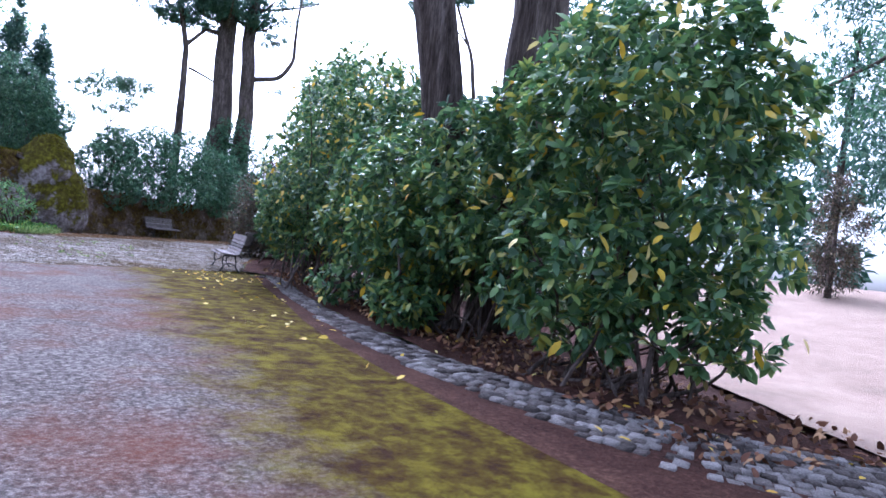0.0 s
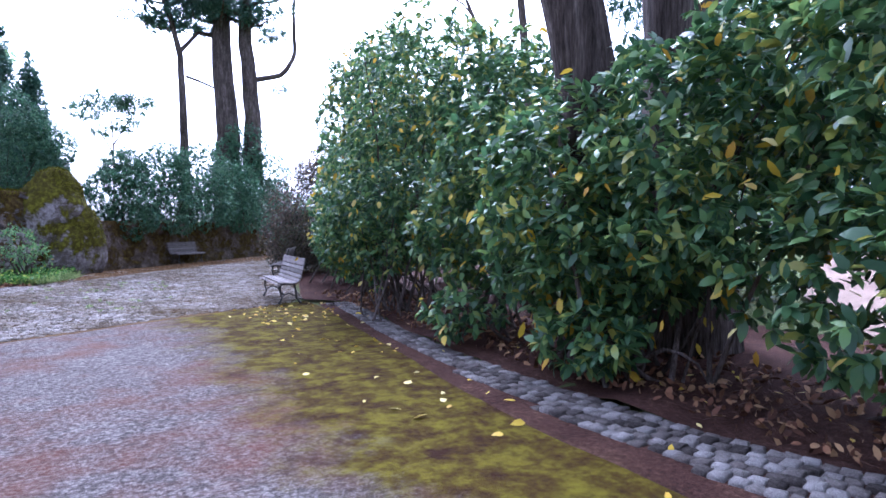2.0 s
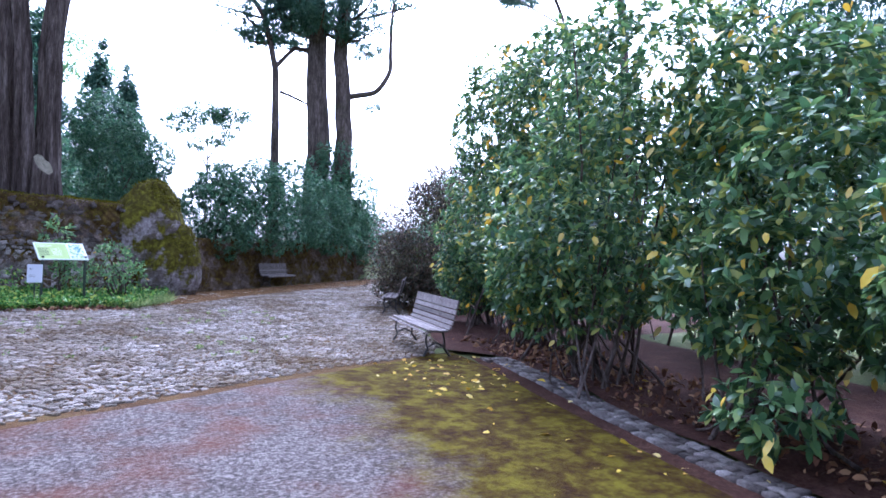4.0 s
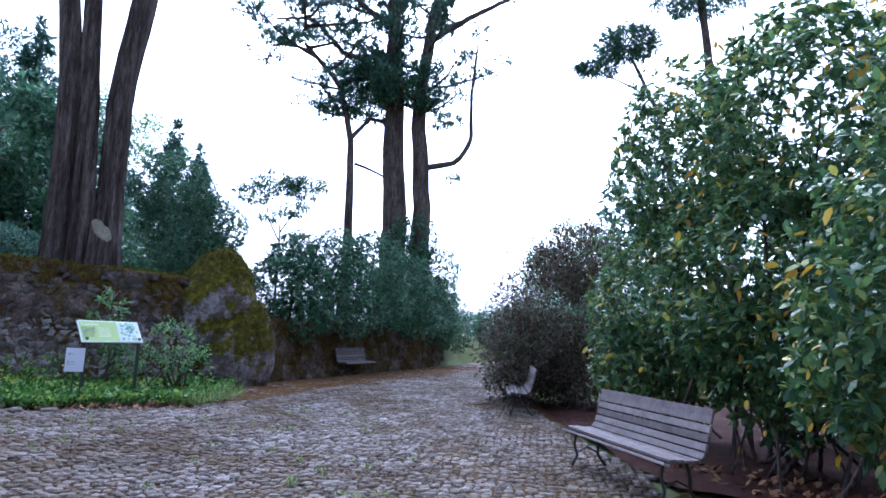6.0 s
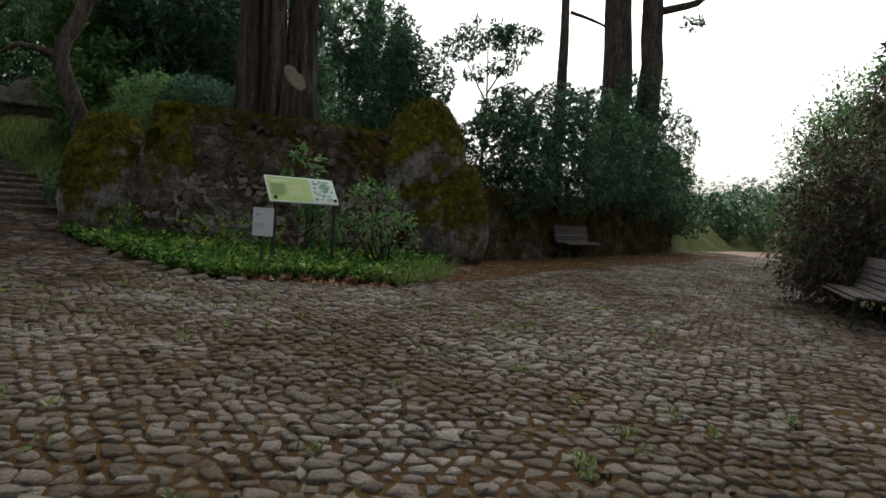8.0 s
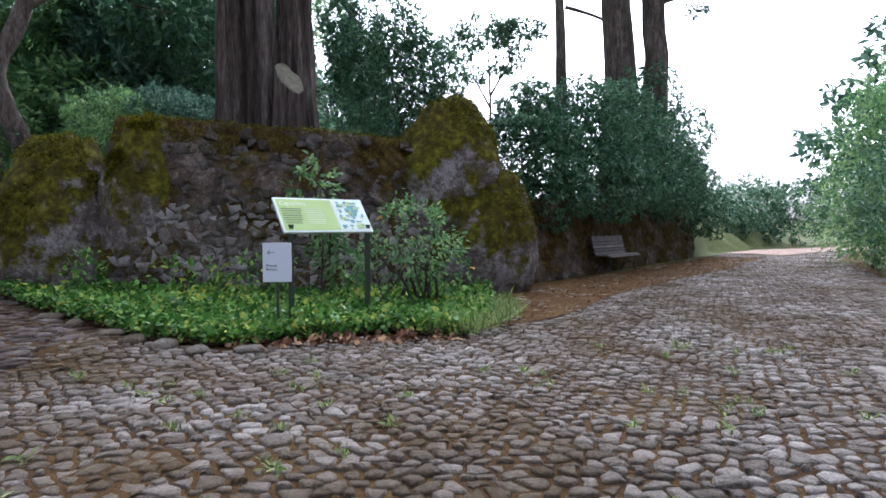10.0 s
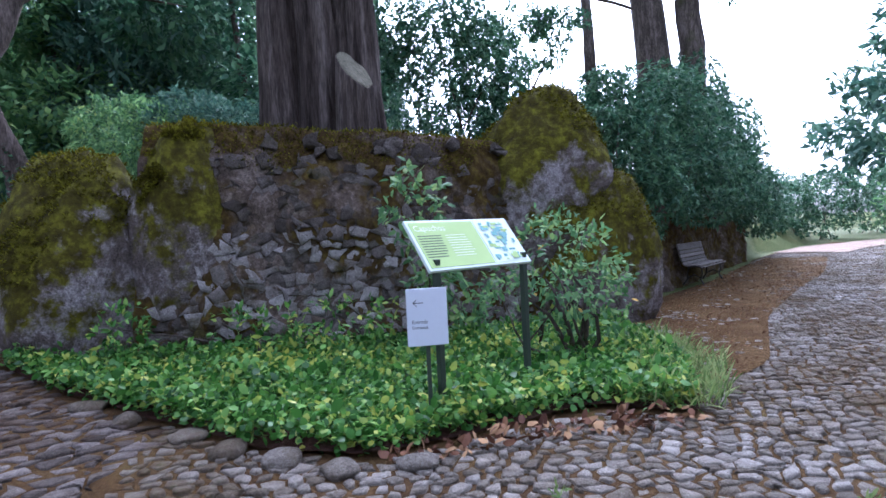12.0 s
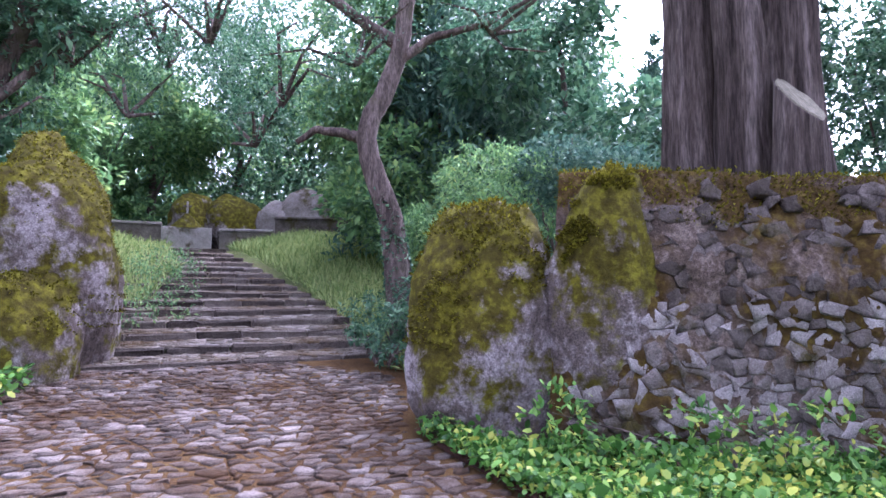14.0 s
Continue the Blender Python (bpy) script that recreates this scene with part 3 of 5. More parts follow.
def stone_step(k):
    """One low step: an uneven kerb of long stones and a trodden fill behind it."""
    s = np.interp(k, [0, 5, 9, 14], [4.9, 4.6, 3.6, 2.3]) / 2
    at = AX[0] + U * S_LEN * k + W * np.interp(k, [0, 14], [0.25, 0.0])
    ob = thing("stone_step", "low worn stone step with damp riser, shade painted into its dark colour", "step", (0, 0, 0), group="steps of the stairway")
    r = np.random.default_rng(100 + k)
    z = step_z(k)
    u = -s
    while u < s - 0.1:
        length = min(r.uniform(0.45, 1.2), s - u)
        bm = box((length - 0.015, 0.12 + r.uniform(-0.02, 0.03), S_RISE + 0.10), soft=0.035)
        for v in bm.verts:
            v.co += Vector((r.normal(0, 0.012), r.normal(0, 0.02), r.normal(0, 0.014)))
        c = at + W * (u + length / 2)
        bm.transform(Matrix.Translation((c[0] + r.normal(0, .012), c[1] + r.normal(0, .012), z + 0.085 - (S_RISE + 0.10) / 2 + r.normal(0, 0.008))) @ Matrix.Rotation(math.atan2(W[1], W[0]) + r.normal(0, 0.02), 4, "Z"))
        put("kerb_stone", bm, "riser", ob)
        u += length
    a, b = at - W * s + U * 0.08, at + W * s + U * 0.08
    xs = np.linspace(0, 1, 26)[:, None, None]
    ys = np.linspace(0, 1, 6)[None, :, None]
    g = a + (b - a) * xs + U * (S_LEN + 0.03) * ys
    zz = z + 0.07 + (S_RISE - 0.105) * np.linspace(0, 1, 6)[None] + r.normal(0, 0.008, (26, 6))
    i = (np.arange(25)[:, None] * 6 + np.arange(5)).ravel()
    put("tread", (np.c_[g.reshape(-1, 2), zz.ravel()], np.stack([i, i + 6, i + 7, i + 1], 1)), "joint", ob, "trodden soil and small stones", smooth=True)
    cs = hex_cells(-s, s, 0.06, S_LEN, 0.22, 0.15, 0.20, r)
    cm = cs.mean(1)
    cs = cs[(cm[:, 1] > 0.10) & (cm[:, 1] < S_LEN - 0.03) & (abs(cm[:, 0]) < s - 0.1)]
    flat = at + cs[..., :1] * W + cs[..., 1:] * U
    v, f = stones(flat, lambda x, y: z + 0.07 + (S_RISE - 0.105) * ((x - at[0]) * U[0] + (y - at[1]) * U[1] - 0.08) / S_LEN, 0.010, 0.026, r, crown=(0.7, 0.9))
    for q in v.reshape(-1, 19, 3):
        put("tread_stone", (q - q[18], f[:30]), "cobble", ob).location = q[18]


for k in range(N_STEP):
    stone_step(k)


# ---- boulders and stone walls ----
def boulder(name, label, at, radii, seed, turn=0.0, squash=0.12, detail=5, material="granite", moss=0, moss_from=0.45, group=""):
    bm = bmesh.new()
    bmesh.ops.create_icosphere(bm, subdivisions=detail, radius=1.0)
    off = Vector((seed * 3.1, seed * 1.7, seed))
    for v in bm.verts:
        p = v.co.copy()
        # blocky rather than round
        q = Vector([math.copysign(abs(c) ** 0.94, c) for c in p])
        d = 1 + squash * noise.noise(p * 1.1 + off) * 1.8 + squash * 0.7 * noise.noise(p * 2.6 + off) + 0.05 * abs(noise.noise(p * 4 + off)) + 0.04 * noise.noise(p * 7 + off) + 0.018 * noise.noise(p * 17 + off)
        v.co = Vector((q.x * radii[0], q.y * radii[1], q.z * radii[2])) * d * 0.92
    bm.transform(pose(*at, rz=turn))
    bm.normal_update()
    spots = [(v.co.copy(), v.normal.copy()) for v in bm.verts if moss and v.normal.z + 0.9 * noise.noise(v.co * 1.3 + off) > moss_from]
    ob = tagged(put(name, bm, material, smooth=True), label, "boulder", group)
    if spots:
        tufts(ob, spots, moss, int(seed * 10))
    return ob


def tufts(parent, spots, n, seed):
    """Short moss shoots standing on a surface, at places with their normals."""
    q = np.random.default_rng(seed)
    pick = q.integers(0, len(spots), n)
    p = np.array([spots[k][0] for k in pick]) + q.normal(0, 0.02, (n, 3)) - np.array([spots[k][1] for k in pick]) * 0.008
    o = np.array([spots[k][1] for k in pick]) * 1.1
    put("moss", leaves(p, o, 0.042, 0.5, 0.3, 0.55, 0.0, q, True), "moss", parent, "cushions of yellow-green moss")["kind"] = "stuff"



boulder("boulder", "rounded granite boulder with yellow-green moss and bare grey patch", (-3.72, 3.25, 1.0), (0.90, 0.85, 1.70), 1.3, 20, 0.10, moss=8000, moss_from=0.35)
boulder("boulder", "upright granite boulder with dark mossy crown, joined to the rubble wall", (-2.45, 3.12, 1.25), (0.66, 0.58, 1.65), 4.2, 10, 0.10, moss=3500, moss_from=0.65)
boulder("boulder", "tall mossy granite boulder between two stone walls", (2.4, 4.8, 1.6), (1.30, 1.0, 2.0), 2.6, -10, 0.09, moss=7000)
boulder("boulder", "sloping moss-covered granite boulder at the foot of a taller one", (3.05, 4.35, 0.75), (0.98, 0.85, 1.55), 6.1, 15, 0.10, moss=5000)
boulder("boulder", "large mossy granite boulder with pale streaks beside the steps", (-10.75, 3.9, 1.3), (1.25, 1.5, 2.55), 8.8, 35, 0.16, moss=14000, moss_from=0.05)
boulder("boulder", "mossy granite boulder low beside the steps", (-10.0, 3.1, 0.7), (0.8, 0.9, 1.25), 3.7, 0, 0.14, moss=5000)
for at, rad, sd in (((-16.6, 17.6, 3.9), (0.95, 0.9, 1.2), 2.0), ((-15.0, 18.3, 3.9), (0.9, 0.8, 0.95), 5.0), ((-13.9, 18.6, 4.0), (1.05, 0.9, 1.3), 7.0), ((-17.9, 17.0, 4.0), (0.8, 0.9, 1.1), 9.0)):
    boulder("boulder", "distant rounded grey-brown boulder behind the steps", at, tuple(1.2 * c for c in rad), sd, detail=4, material="granite" if sd in (2.0, 9.0) else "wallstone", group="boulders behind the steps")

WALL_LINE = [(-3.0, 2.55), (-2.1, 2.45), (-1.1, 2.72), (0.0, 3.02), (1.0, 3.45), (2.1, 4.0)]
WALL_TOP = [2.78, 2.75, 2.72, 2.70, 2.66, 2.62]


def wall_point(s, h):
    """A point of the leaning rubble wall's face: s along, h height above its foot."""
    line = resample(WALL_LINE, 60)
    i = np.clip(s, 0, 1) * 59
    x, y = np.interp(i, np.arange(60), line[:, 0]), np.interp(i, np.arange(60), line[:, 1])
    return x + 0.02 * h, y + 0.20 * h


def wall_bulge(x, h):
    return 0.09 * noise.noise(Vector((x * 0.9, h * 0.9, 2))) + 0.07 * noise.noise(Vector((x * 3, h * 3, 7)))


def rubble_wall():
    n, m = 240, 90
    v = []
    for a in range(n):
        s = a / (n - 1)
        top = np.interp(s, np.linspace(0, 1, 6), WALL_TOP)
        for b in range(m):
            w = b / (m - 1)
            h = min(w / 0.72, 1.0) * top
            x, y = wall_point(s, h)
            deep = max(0.0, (w - 0.72) / 0.28) * 1.3
            bulge = wall_bulge(x, h) + 0.03 * noise.noise(Vector((x * 8, h * 8, 1))) + 0.018 * noise.noise(Vector((x * 19, h * 19, 1)))
            round_top = 0.22 * max(0, h / top - 0.82) / 0.18 if deep == 0 else 0.22
            v.append((x, y + deep + round_top - bulge, h + 0.12 + (0.06 * noise.noise(Vector((x * 2, deep * 3, 5))) + 0.05 * deep if deep else 0)))
    i = (np.arange(n - 1)[:, None] * m + np.arange(m - 1)).ravel()
    return np.array(v), np.stack([i, i + m, i + m + 1, i + 1], 1)


rubble = tagged(put("wall_rubble", rubble_wall(), "mortar", smooth=True), "old rubble stone wall under dark moss", "wall", kind="structure")

crest = [(v.co.copy(), v.normal.copy()) for v in rubble.data.vertices if v.co.z > 2.35 + 0.35 * noise.noise(v.co * 1.4)]
tufts(rubble, [(p, n if n.z > -0.2 else -n) for p, n in crest], 12000, 44)


def far_wall():
    """The lower stone wall beyond the boulder."""
    line = resample([(3.0, 4.3), (5.0, 6.5), (8.2, 9.9), (12.8, 14.9), (14.2, 16.9)], 200)
    m, v = 40, []
    for a, (x, y) in enumerate(line):
        t = line[min(a + 1, 199)] - line[max(a - 1, 0)]
        t /= np.linalg.norm(t)
        nx, ny = -t[1], t[0]
        top = 1.85 + 0.12 * noise.noise(Vector((x * 0.8, y, 0)))
        for b in range(m):
            w = b / (m - 1)
            h, deep = min(w / 0.7, 1) * top, max(0, (w - 0.7) / 0.3) * 0.8
            q = 0.12 * noise.noise(Vector((x * 1.2, y * 1.2, h))) + 0.12 * noise.noise(Vector((x * 3.5, y * 3.5, h * 4))) + 0.06 * noise.noise(Vector((x * 9, y * 9, h * 9)))
            v.append((x + nx * (deep + 0.12 * h + q), y + ny * (deep + 0.12 * h + q), h - 0.02))
    i = (np.arange(199)[:, None] * m + np.arange(m - 1)).ravel()
    return np.array(v), np.stack([i, i + m, i + m + 1, i + 1], 1)


far = tagged(put("wall_far", far_wall(), "mortar", smooth=True), "low dark stone wall behind a bench, overgrown on top", "wall", kind="structure")


# ---- low wall and pillar at the top of the steps ----
def masonry(name, label, a, b, h, base, thick=0.4):
    """A plastered garden wall with a rounded coping, from a to b."""
    a, b = Vector(a), Vector(b)
    d = (b - a)
    ob = tagged(new(name), label, "wall", kind="structure")
    rot = math.degrees(math.atan2(d.y, d.x))
    m = (a + b) / 2
    bm = box((d.length, thick, h), (m.x, m.y, base + h / 2), (0, 0, rot), 0.03)
    put("wall_face", bm, "wallstone", ob)
    put("coping", box((d.length + 0.06, thick + 0.1, 0.1), (m.x, m.y, base + h + 0.05), (0, 0, rot), 0.035), "wallstone", ob)
    return ob


masonry("wall_upper_left", "pale weathered garden wall above the steps", (-21.5, 12.6), (-18.0, 15.3), 1.0, 2.85)
masonry("wall_upper_right", "low pale garden wall running down beside the bank", (-14.6, 17.4), (-8.6, 19.6), 0.85, 3.35)
masonry("wall_upper_mid", "low garden wall at the top of the steps", (-16.4, 16.5), (-14.7, 17.3), 0.8, 2.9)
pillar = thing("shrine_pillar", "squat stone shrine with pointed mossy top and small cross", "shrine", (-17.3, 15.8, 2.85), 38)
put("shaft", box((1.7, 0.6, 0.95), (0, 0, 0.475), soft=0.04), "wallstone", pillar)
bm = bmesh.new()
bmesh.ops.create_cone(bm, cap_ends=True, segments=12, radius1=0.62, radius2=0.06, depth=0.55)
bm.transform(Matrix.Translation((0, 0, 1.2)) @ Matrix.Diagonal((1, 0.6, 1, 1)))
put("mossy_top", bm, "granite", pillar)
put("cross_upright", box((0.07, 0.06, 0.5), (0, 0, 1.66), soft=0.01), "wallstone", pillar)
put("cross_arm", box((0.3, 0.06, 0.07), (0, 0, 1.74), soft=0.01), "wallstone", pillar)
boulder("boulder", "pale bare granite slab on the bank", (-9.0, 15.6, 3.2), (1.1, 0.7, 0.75), 12.0, 20, 0.1, 4, "wallstone")


# ---- plants ----
def shrub(label, blobs, n, leaf, mat, seed, stems=7, aspect=0.40, yellow=0, name="shrub", category="shrub", group="", per=14, base=None, hollow=0.5, droop=0.15, fold=0.25):
    r = np.random.default_rng(seed)
    b0 = np.array(blobs)
    foot = base or (float(b0[:, 0].mean()), float(b0[:, 1].mean()), 0.03)
    ob = thing(name, label, category, foot, group=group)
    put("crown", (lambda p, o: leaves(p - np.array(foot), o, leaf, aspect, fold, 0.3 if mat in ("rhodo", "laurel") else 0.75, droop, r, n > 3000 and mat != "rhodo"))(*(rosette_points if mat in ("rhodo", "laurel") and per > 8 else crown_points)(blobs, n, r, 9 if mat in ("rhodo", "laurel") and per > 8 else per, hollow)), mat, ob)
    tubes = []
    for s in range(stems):
        b = b0[r.integers(len(b0))]
        end = np.array(b[:3]) - foot + r.normal(0, 0.35, 3) * b[3:]
        st = np.array([r.normal(0, 0.42 * b0[:, 3].mean()), r.normal(0, 0.55 * b0[:, 3].mean()), -0.1])
        k = np.linspace(0, 1, 7)[:, None]
        pts = st + (end - st) * k + np.sin(k * 3.1) * r.normal(0, 0.12, 3) + r.normal(0, 0.02, (7, 3))
        tubes.append(tube_arrays(pts, np.linspace(0.028, 0.007, 7) * r.uniform(0.6, 1.3), 6))
    for t in tubes:
        put("stem", t, "bark", ob)
    if yellow:
        p, o = crown_points(blobs, yellow, r, 1, 0.85)
        put("yellowed_leaves", leaves(p - np.array(foot), o, leaf * 1.05, aspect, 0.25, 0.6, 0.7, r), "yellowleaf", ob, "yellow fading leaves")
    return ob


HEDGE = [
    ([(7.75, -18.6, 2.5, 1.35, 1.6, 1.7), (7.3, -18.4, 1.3, 1.0, 1.4, 0.85), (8.05, -19.4, 2.2, 1.15, 0.95, 1.85), (7.9, -18.5, 3.5, 1.1, 1.2, 1.0), (7.1, -18.6, 0.7, 0.5, 0.9, 0.4), (7.9, -19.75, 0.85, 0.75, 0.6, 0.55)], 0.155, "rhodo", 13500, "tall rhododendron with large glossy dark leaves and some yellow ones"),
    ([(7.7, -16.3, 2.0, 1.25, 1.3, 1.5), (7.2, -15.7, 1.45, 0.9, 1.3, 0.8), (6.85, -15.2, 1.7, 0.75, 0.9, 1.3), (8.2, -16.9, 2.9, 1.2, 1.0, 1.1), (6.75, -15.9, 0.5, 0.5, 0.6, 0.35)], 0.15, "rhodo", 17000, "rhododendron with broad dark leaves leaning over the stone border"),
    ([(8.1, -13.2, 2.3, 1.4, 1.5, 1.7), (7.6, -13.0, 1.5, 1.0, 1.2, 0.8), (6.75, -13.6, 0.5, 0.6, 0.5, 0.38), (8.4, -12.4, 3.5, 1.2, 1.2, 1.2)], 0.14, "rhodo", 12000, "dense rhododendron with mixed green leaves"),
    ([(7.8, -10.4, 2.4, 1.6, 1.6, 1.7), (7.3, -10.2, 1.6, 1.2, 1.5, 1.1), (8.2, -10.6, 4.1, 1.5, 1.5, 1.4), (6.95, -9.9, 1.35, 0.7, 0.8, 0.55)], 0.12, "rhodo", 19000, "rounded evergreen shrub overhanging a bench"),
    ([(9.0, -7.2, 2.4, 1.5, 1.6, 1.8), (9.2, -7.4, 4.6, 1.4, 1.5, 1.6), (8.7, -7.6, 1.4, 1.1, 1.4, 1.0)], 0.13, "rhodo", 22000, "tall evergreen shrub behind a bench"),
    ([(9.4, -4.6, 2.3, 1.2, 1.4, 1.8), (9.7, -4.9, 4.7, 1.3, 1.3, 1.7), (9.1, -4.4, 1.2, 1.0, 1.2, 0.9)], 0.12, "rhodo", 24000, "tall loose evergreen shrub with thin dark stems"),
]
for k, (blobs, leaf, mat, n, label) in enumerate(HEDGE):
    shrub(label, blobs, n, leaf, mat, 40 + k, 26, yellow=170, group="shrubs along the bed", hollow=0.45)
# back row that closes the hedge
for k, (x, y, h) in enumerate(((12.2, -12.6, 3.2), (11.4, -9.6, 4.2), (12.0, -5.6, 4.4))):
    shrub("evergreen shrub in the back row of the bed", [(x, y, h * 0.5, 1.5, 1.9, h * 0.46), (x + 0.5, y + 0.6, h * 0.8, 1.2, 1.4, h * 0.22)], 7000, 0.14, "rhodo", 60 + k, 8, group="shrubs in the back row", hollow=0.4)
shrub("rounded shrub with dull reddish-brown leaves beside a bench", [(10.0, -0.2, 2.2, 1.55, 1.5, 1.5), (9.6, 0.2, 1.2, 1.3, 1.3, 1.0), (10.4, -0.6, 3.4, 1.1, 1.1, 0.9), (10.3, -0.9, 0.7, 1.1, 1.0, 0.65), (9.7, 0.3, 0.6, 1.2, 1.2, 0.55)], 27000, 0.11, "redbush", 71, 14, hollow=0.3)
shrub("green shrub along the path behind the red-leaved one", [(13.0, 4.6, 1.8, 1.8, 1.9, 1.6), (14.5, 6.8, 2.0, 1.6, 1.8, 1.7)], 9000, 0.11, "laurel", 72, 8)
shrub("tall green shrub along the leaving path", [(14.6, 7.2, 1.2, 1.5, 1.6, 1.2), (15.2, 7.8, 2.6, 1.7, 2.0, 2.2), (16.6, 10.2, 1.5, 1.8, 2.2, 1.5), (16.6, 10.0, 3.4, 1.8, 2.0, 2.4), (16.0, 8.4, 4.9, 1.3, 1.5, 1.5), (13.6, 5.6, 0.9, 1.2, 1.2, 0.9)], 20000, 0.15, "wood_leaf", 73, 8)
for k, (x, y, z, s) in enumerate(((4.7, 7.8, 3.0, 1.35), (6.4, 9.0, 3.3, 1.7), (8.2, 10.9, 3.5, 1.8), (10.3, 13.0, 3.2, 1.7), (12.4, 15.6, 2.8, 1.6), (14.0, 17.6, 2.6, 1.6))):
    shrub("dense dark laurel spilling over the top of the low wall", [(x, y, z, s, s, s * 0.95), (x + 0.4, y - 0.9, z - 1.0, s * 0.8, s * 0.7, s * 0.6), (x + 0.2, y + 0.6, z + 0.9, s * 0.75, s * 0.8, s * 0.7)], 12000, 0.14, "laurel", 80 + k, 8, group="laurels over the low wall", base=(x, y + 0.4, 1.5))
shrub("tall dark laurel climbing round the trunks of the big pine", [(11.2, 16.9, 4.0, 1.5, 1.1, 1.6), (12.6, 16.6, 4.6, 1.3, 1.0, 1.8), (12.2, 16.8, 6.4, 1.3, 1.0, 1.4), (11.3, 17.1, 6.0, 1.0, 0.9, 1.2), (13.6, 16.6, 4.6, 1.1, 1.0, 1.6)], 12000, 0.16, "laurel", 89, 8, base=(12.0, 16.9, 1.5))
shrub("dark bush beside the foot of the old tree", [(1.3, 7.3, 4.2, 1.4, 1.1, 1.6), (2.0, 7.8, 3.2, 1.3, 1.1, 1.2), (0.9, 7.2, 5.6, 1.2, 1.0, 1.3), (2.4, 7.9, 4.6, 0.9, 0.9, 1.0)], 20000, 0.13, "laurel", 90, 8, base=(1.3, 7.4, 2.2))
for k, (x, y, z, s, mt) in enumerate(((-3.6, 6.4, 3.1, 0.9, "wood_leaf"), (-5.2, 8.0, 2.4, 0.8, "wood_leaf"), (-2.4, 6.0, 3.2, 0.7, "conifer"), (-7.0, 11.8, 2.9, 1.0, "wood_leaf"))):
    shrub("light green fern and bramble thicket on the bank", [(x, y, z, s * 1.3, s, s * 0.7), (x - 0.8, y + 0.4, z + 0.3, s, s, s * 0.7)], 6000, 0.10, mt, 100 + k, 5, base=(x, y, 2.0), group="thickets on the bank")
shrub("loose evergreen sapling at the wall beside the sign", [(1.55, 1.35, 1.05, 0.55, 0.5, 0.5), (1.2, 1.6, 0.7, 0.55, 0.45, 0.4), (1.9, 1.6, 0.75, 0.45, 0.45, 0.45)], 1250, 0.085, "wood_leaf", 111, 9, per=6, yellow=12)
shrub("slender pale green sapling growing against the wall", [(0.15, 2.35, 1.75, 0.32, 0.3, 0.42), (0.3, 2.3, 1.2, 0.3, 0.3, 0.35), (0.55, 2.4, 0.75, 0.5, 0.3, 0.35)], 700, 0.12, "wood_leaf", 112, 5, per=5)
shrub("weeds at the foot of the rubble wall", [(-1.6, 2.0, 0.5, 0.6, 0.25, 0.22), (-2.9, 2.0, 0.55, 0.3, 0.25, 0.3), (-0.6, 2.2, 0.55, 0.5, 0.3, 0.25)], 700, 0.09, "ivy", 113, 3, per=6)
shrub("ivy and ferns at the base of the oak", [(-5.5, 5.6, 0.95, 0.55, 0.6, 0.55), (-5.3, 6.2, 1.3, 0.6, 0.6, 0.6), (-6.2, 6.6, 1.1, 0.8, 0.7, 0.5)], 3500, 0.10, "laurel", 114, 5, base=(-5.6, 6.0, 0.6))
shrub("scrub on the bank beside the steps", [(-10.8, 6.6, 1.0, 0.7, 0.8, 0.6), (-11.8, 8.0, 1.4, 0.8, 0.9, 0.8), (-13.2, 9.8, 1.9, 0.9, 0.9, 0.8)], 3500, 0.09, "wood_leaf", 115, 5, base=(-11.6, 7.8, 0.6))


def spread_cover(poly, n, size, seed, high, height=ground_z, lift=0.02):
    r = np.random.default_rng(seed)
    q = np.array(poly)
    p = r.uniform(q.min(0), q.max(0), (n * 3, 2))
    p = p[inside(poly, p[:, 0], p[:, 1])][:n]
    lump = np.array([0.5 + 0.5 * noise.noise(Vector((x * 1.6, y * 1.6, 3))) for x, y in p])
    z = height(p[:, 0], p[:, 1]) + lift + r.random(len(p)) ** 0.7 * high * (0.45 + 0.75 * lump)
    return np.c_[p, z], r


BED = [(-4.3, 2.5), (-3.2, 1.35), (-2.2, 0.5), (-1.3, -0.25), (-0.5, -0.6), (0.5, -0.2), (1.3, 0.0), (1.95, -0.3), (2.55, 1.0), (3.0, 3.4), (2.1, 3.9), (0, 2.9), (-1.1, 2.6), (-2.1, 2.3), (-3.0, 2.3)]
pos, r = spread_cover(BED, 32000, 0.1, 5, 0.22)
tagged(put("ground_ivy", leaves(pos, np.tile((0, -0.15, 0.25), (len(pos), 1)), 0.062, 0.74, 0.2, 0.75, 0.0, r), "ivy"), "thick bright green ground cover under the sign", "ground cover", kind="stuff")
tagged(put("bed_soil", ribbon(BED[:9], [(-4.2, 2.9), (-3.0, 2.9), (-2.1, 2.8), (-1.1, 2.9), (0, 3.2), (1.0, 3.6), (2.1, 4.2), (2.6, 4.3), (3.0, 4.2)], 40, 14, 0.03, 0.05), "soil", smooth=True), "dark soil under the ground cover", "soil", kind="structure")
LEFT_BED = [(-9.4, -1.0), (-8.4, 0.8), (-8.9, 2.2), (-9.6, 3.2), (-11, 2.8), (-11, -1)]
pos, r = spread_cover(LEFT_BED, 3500, 0.1, 6, 0.3)
tagged(put("ground_ivy", leaves(pos, np.tile((0, -0.1, 0.25), (len(pos), 1)), 0.10, 0.6, 0.2, 0.75, 0.0, r), "ivy"), "ground cover at the foot of the mossy boulder", "ground cover", kind="stuff")
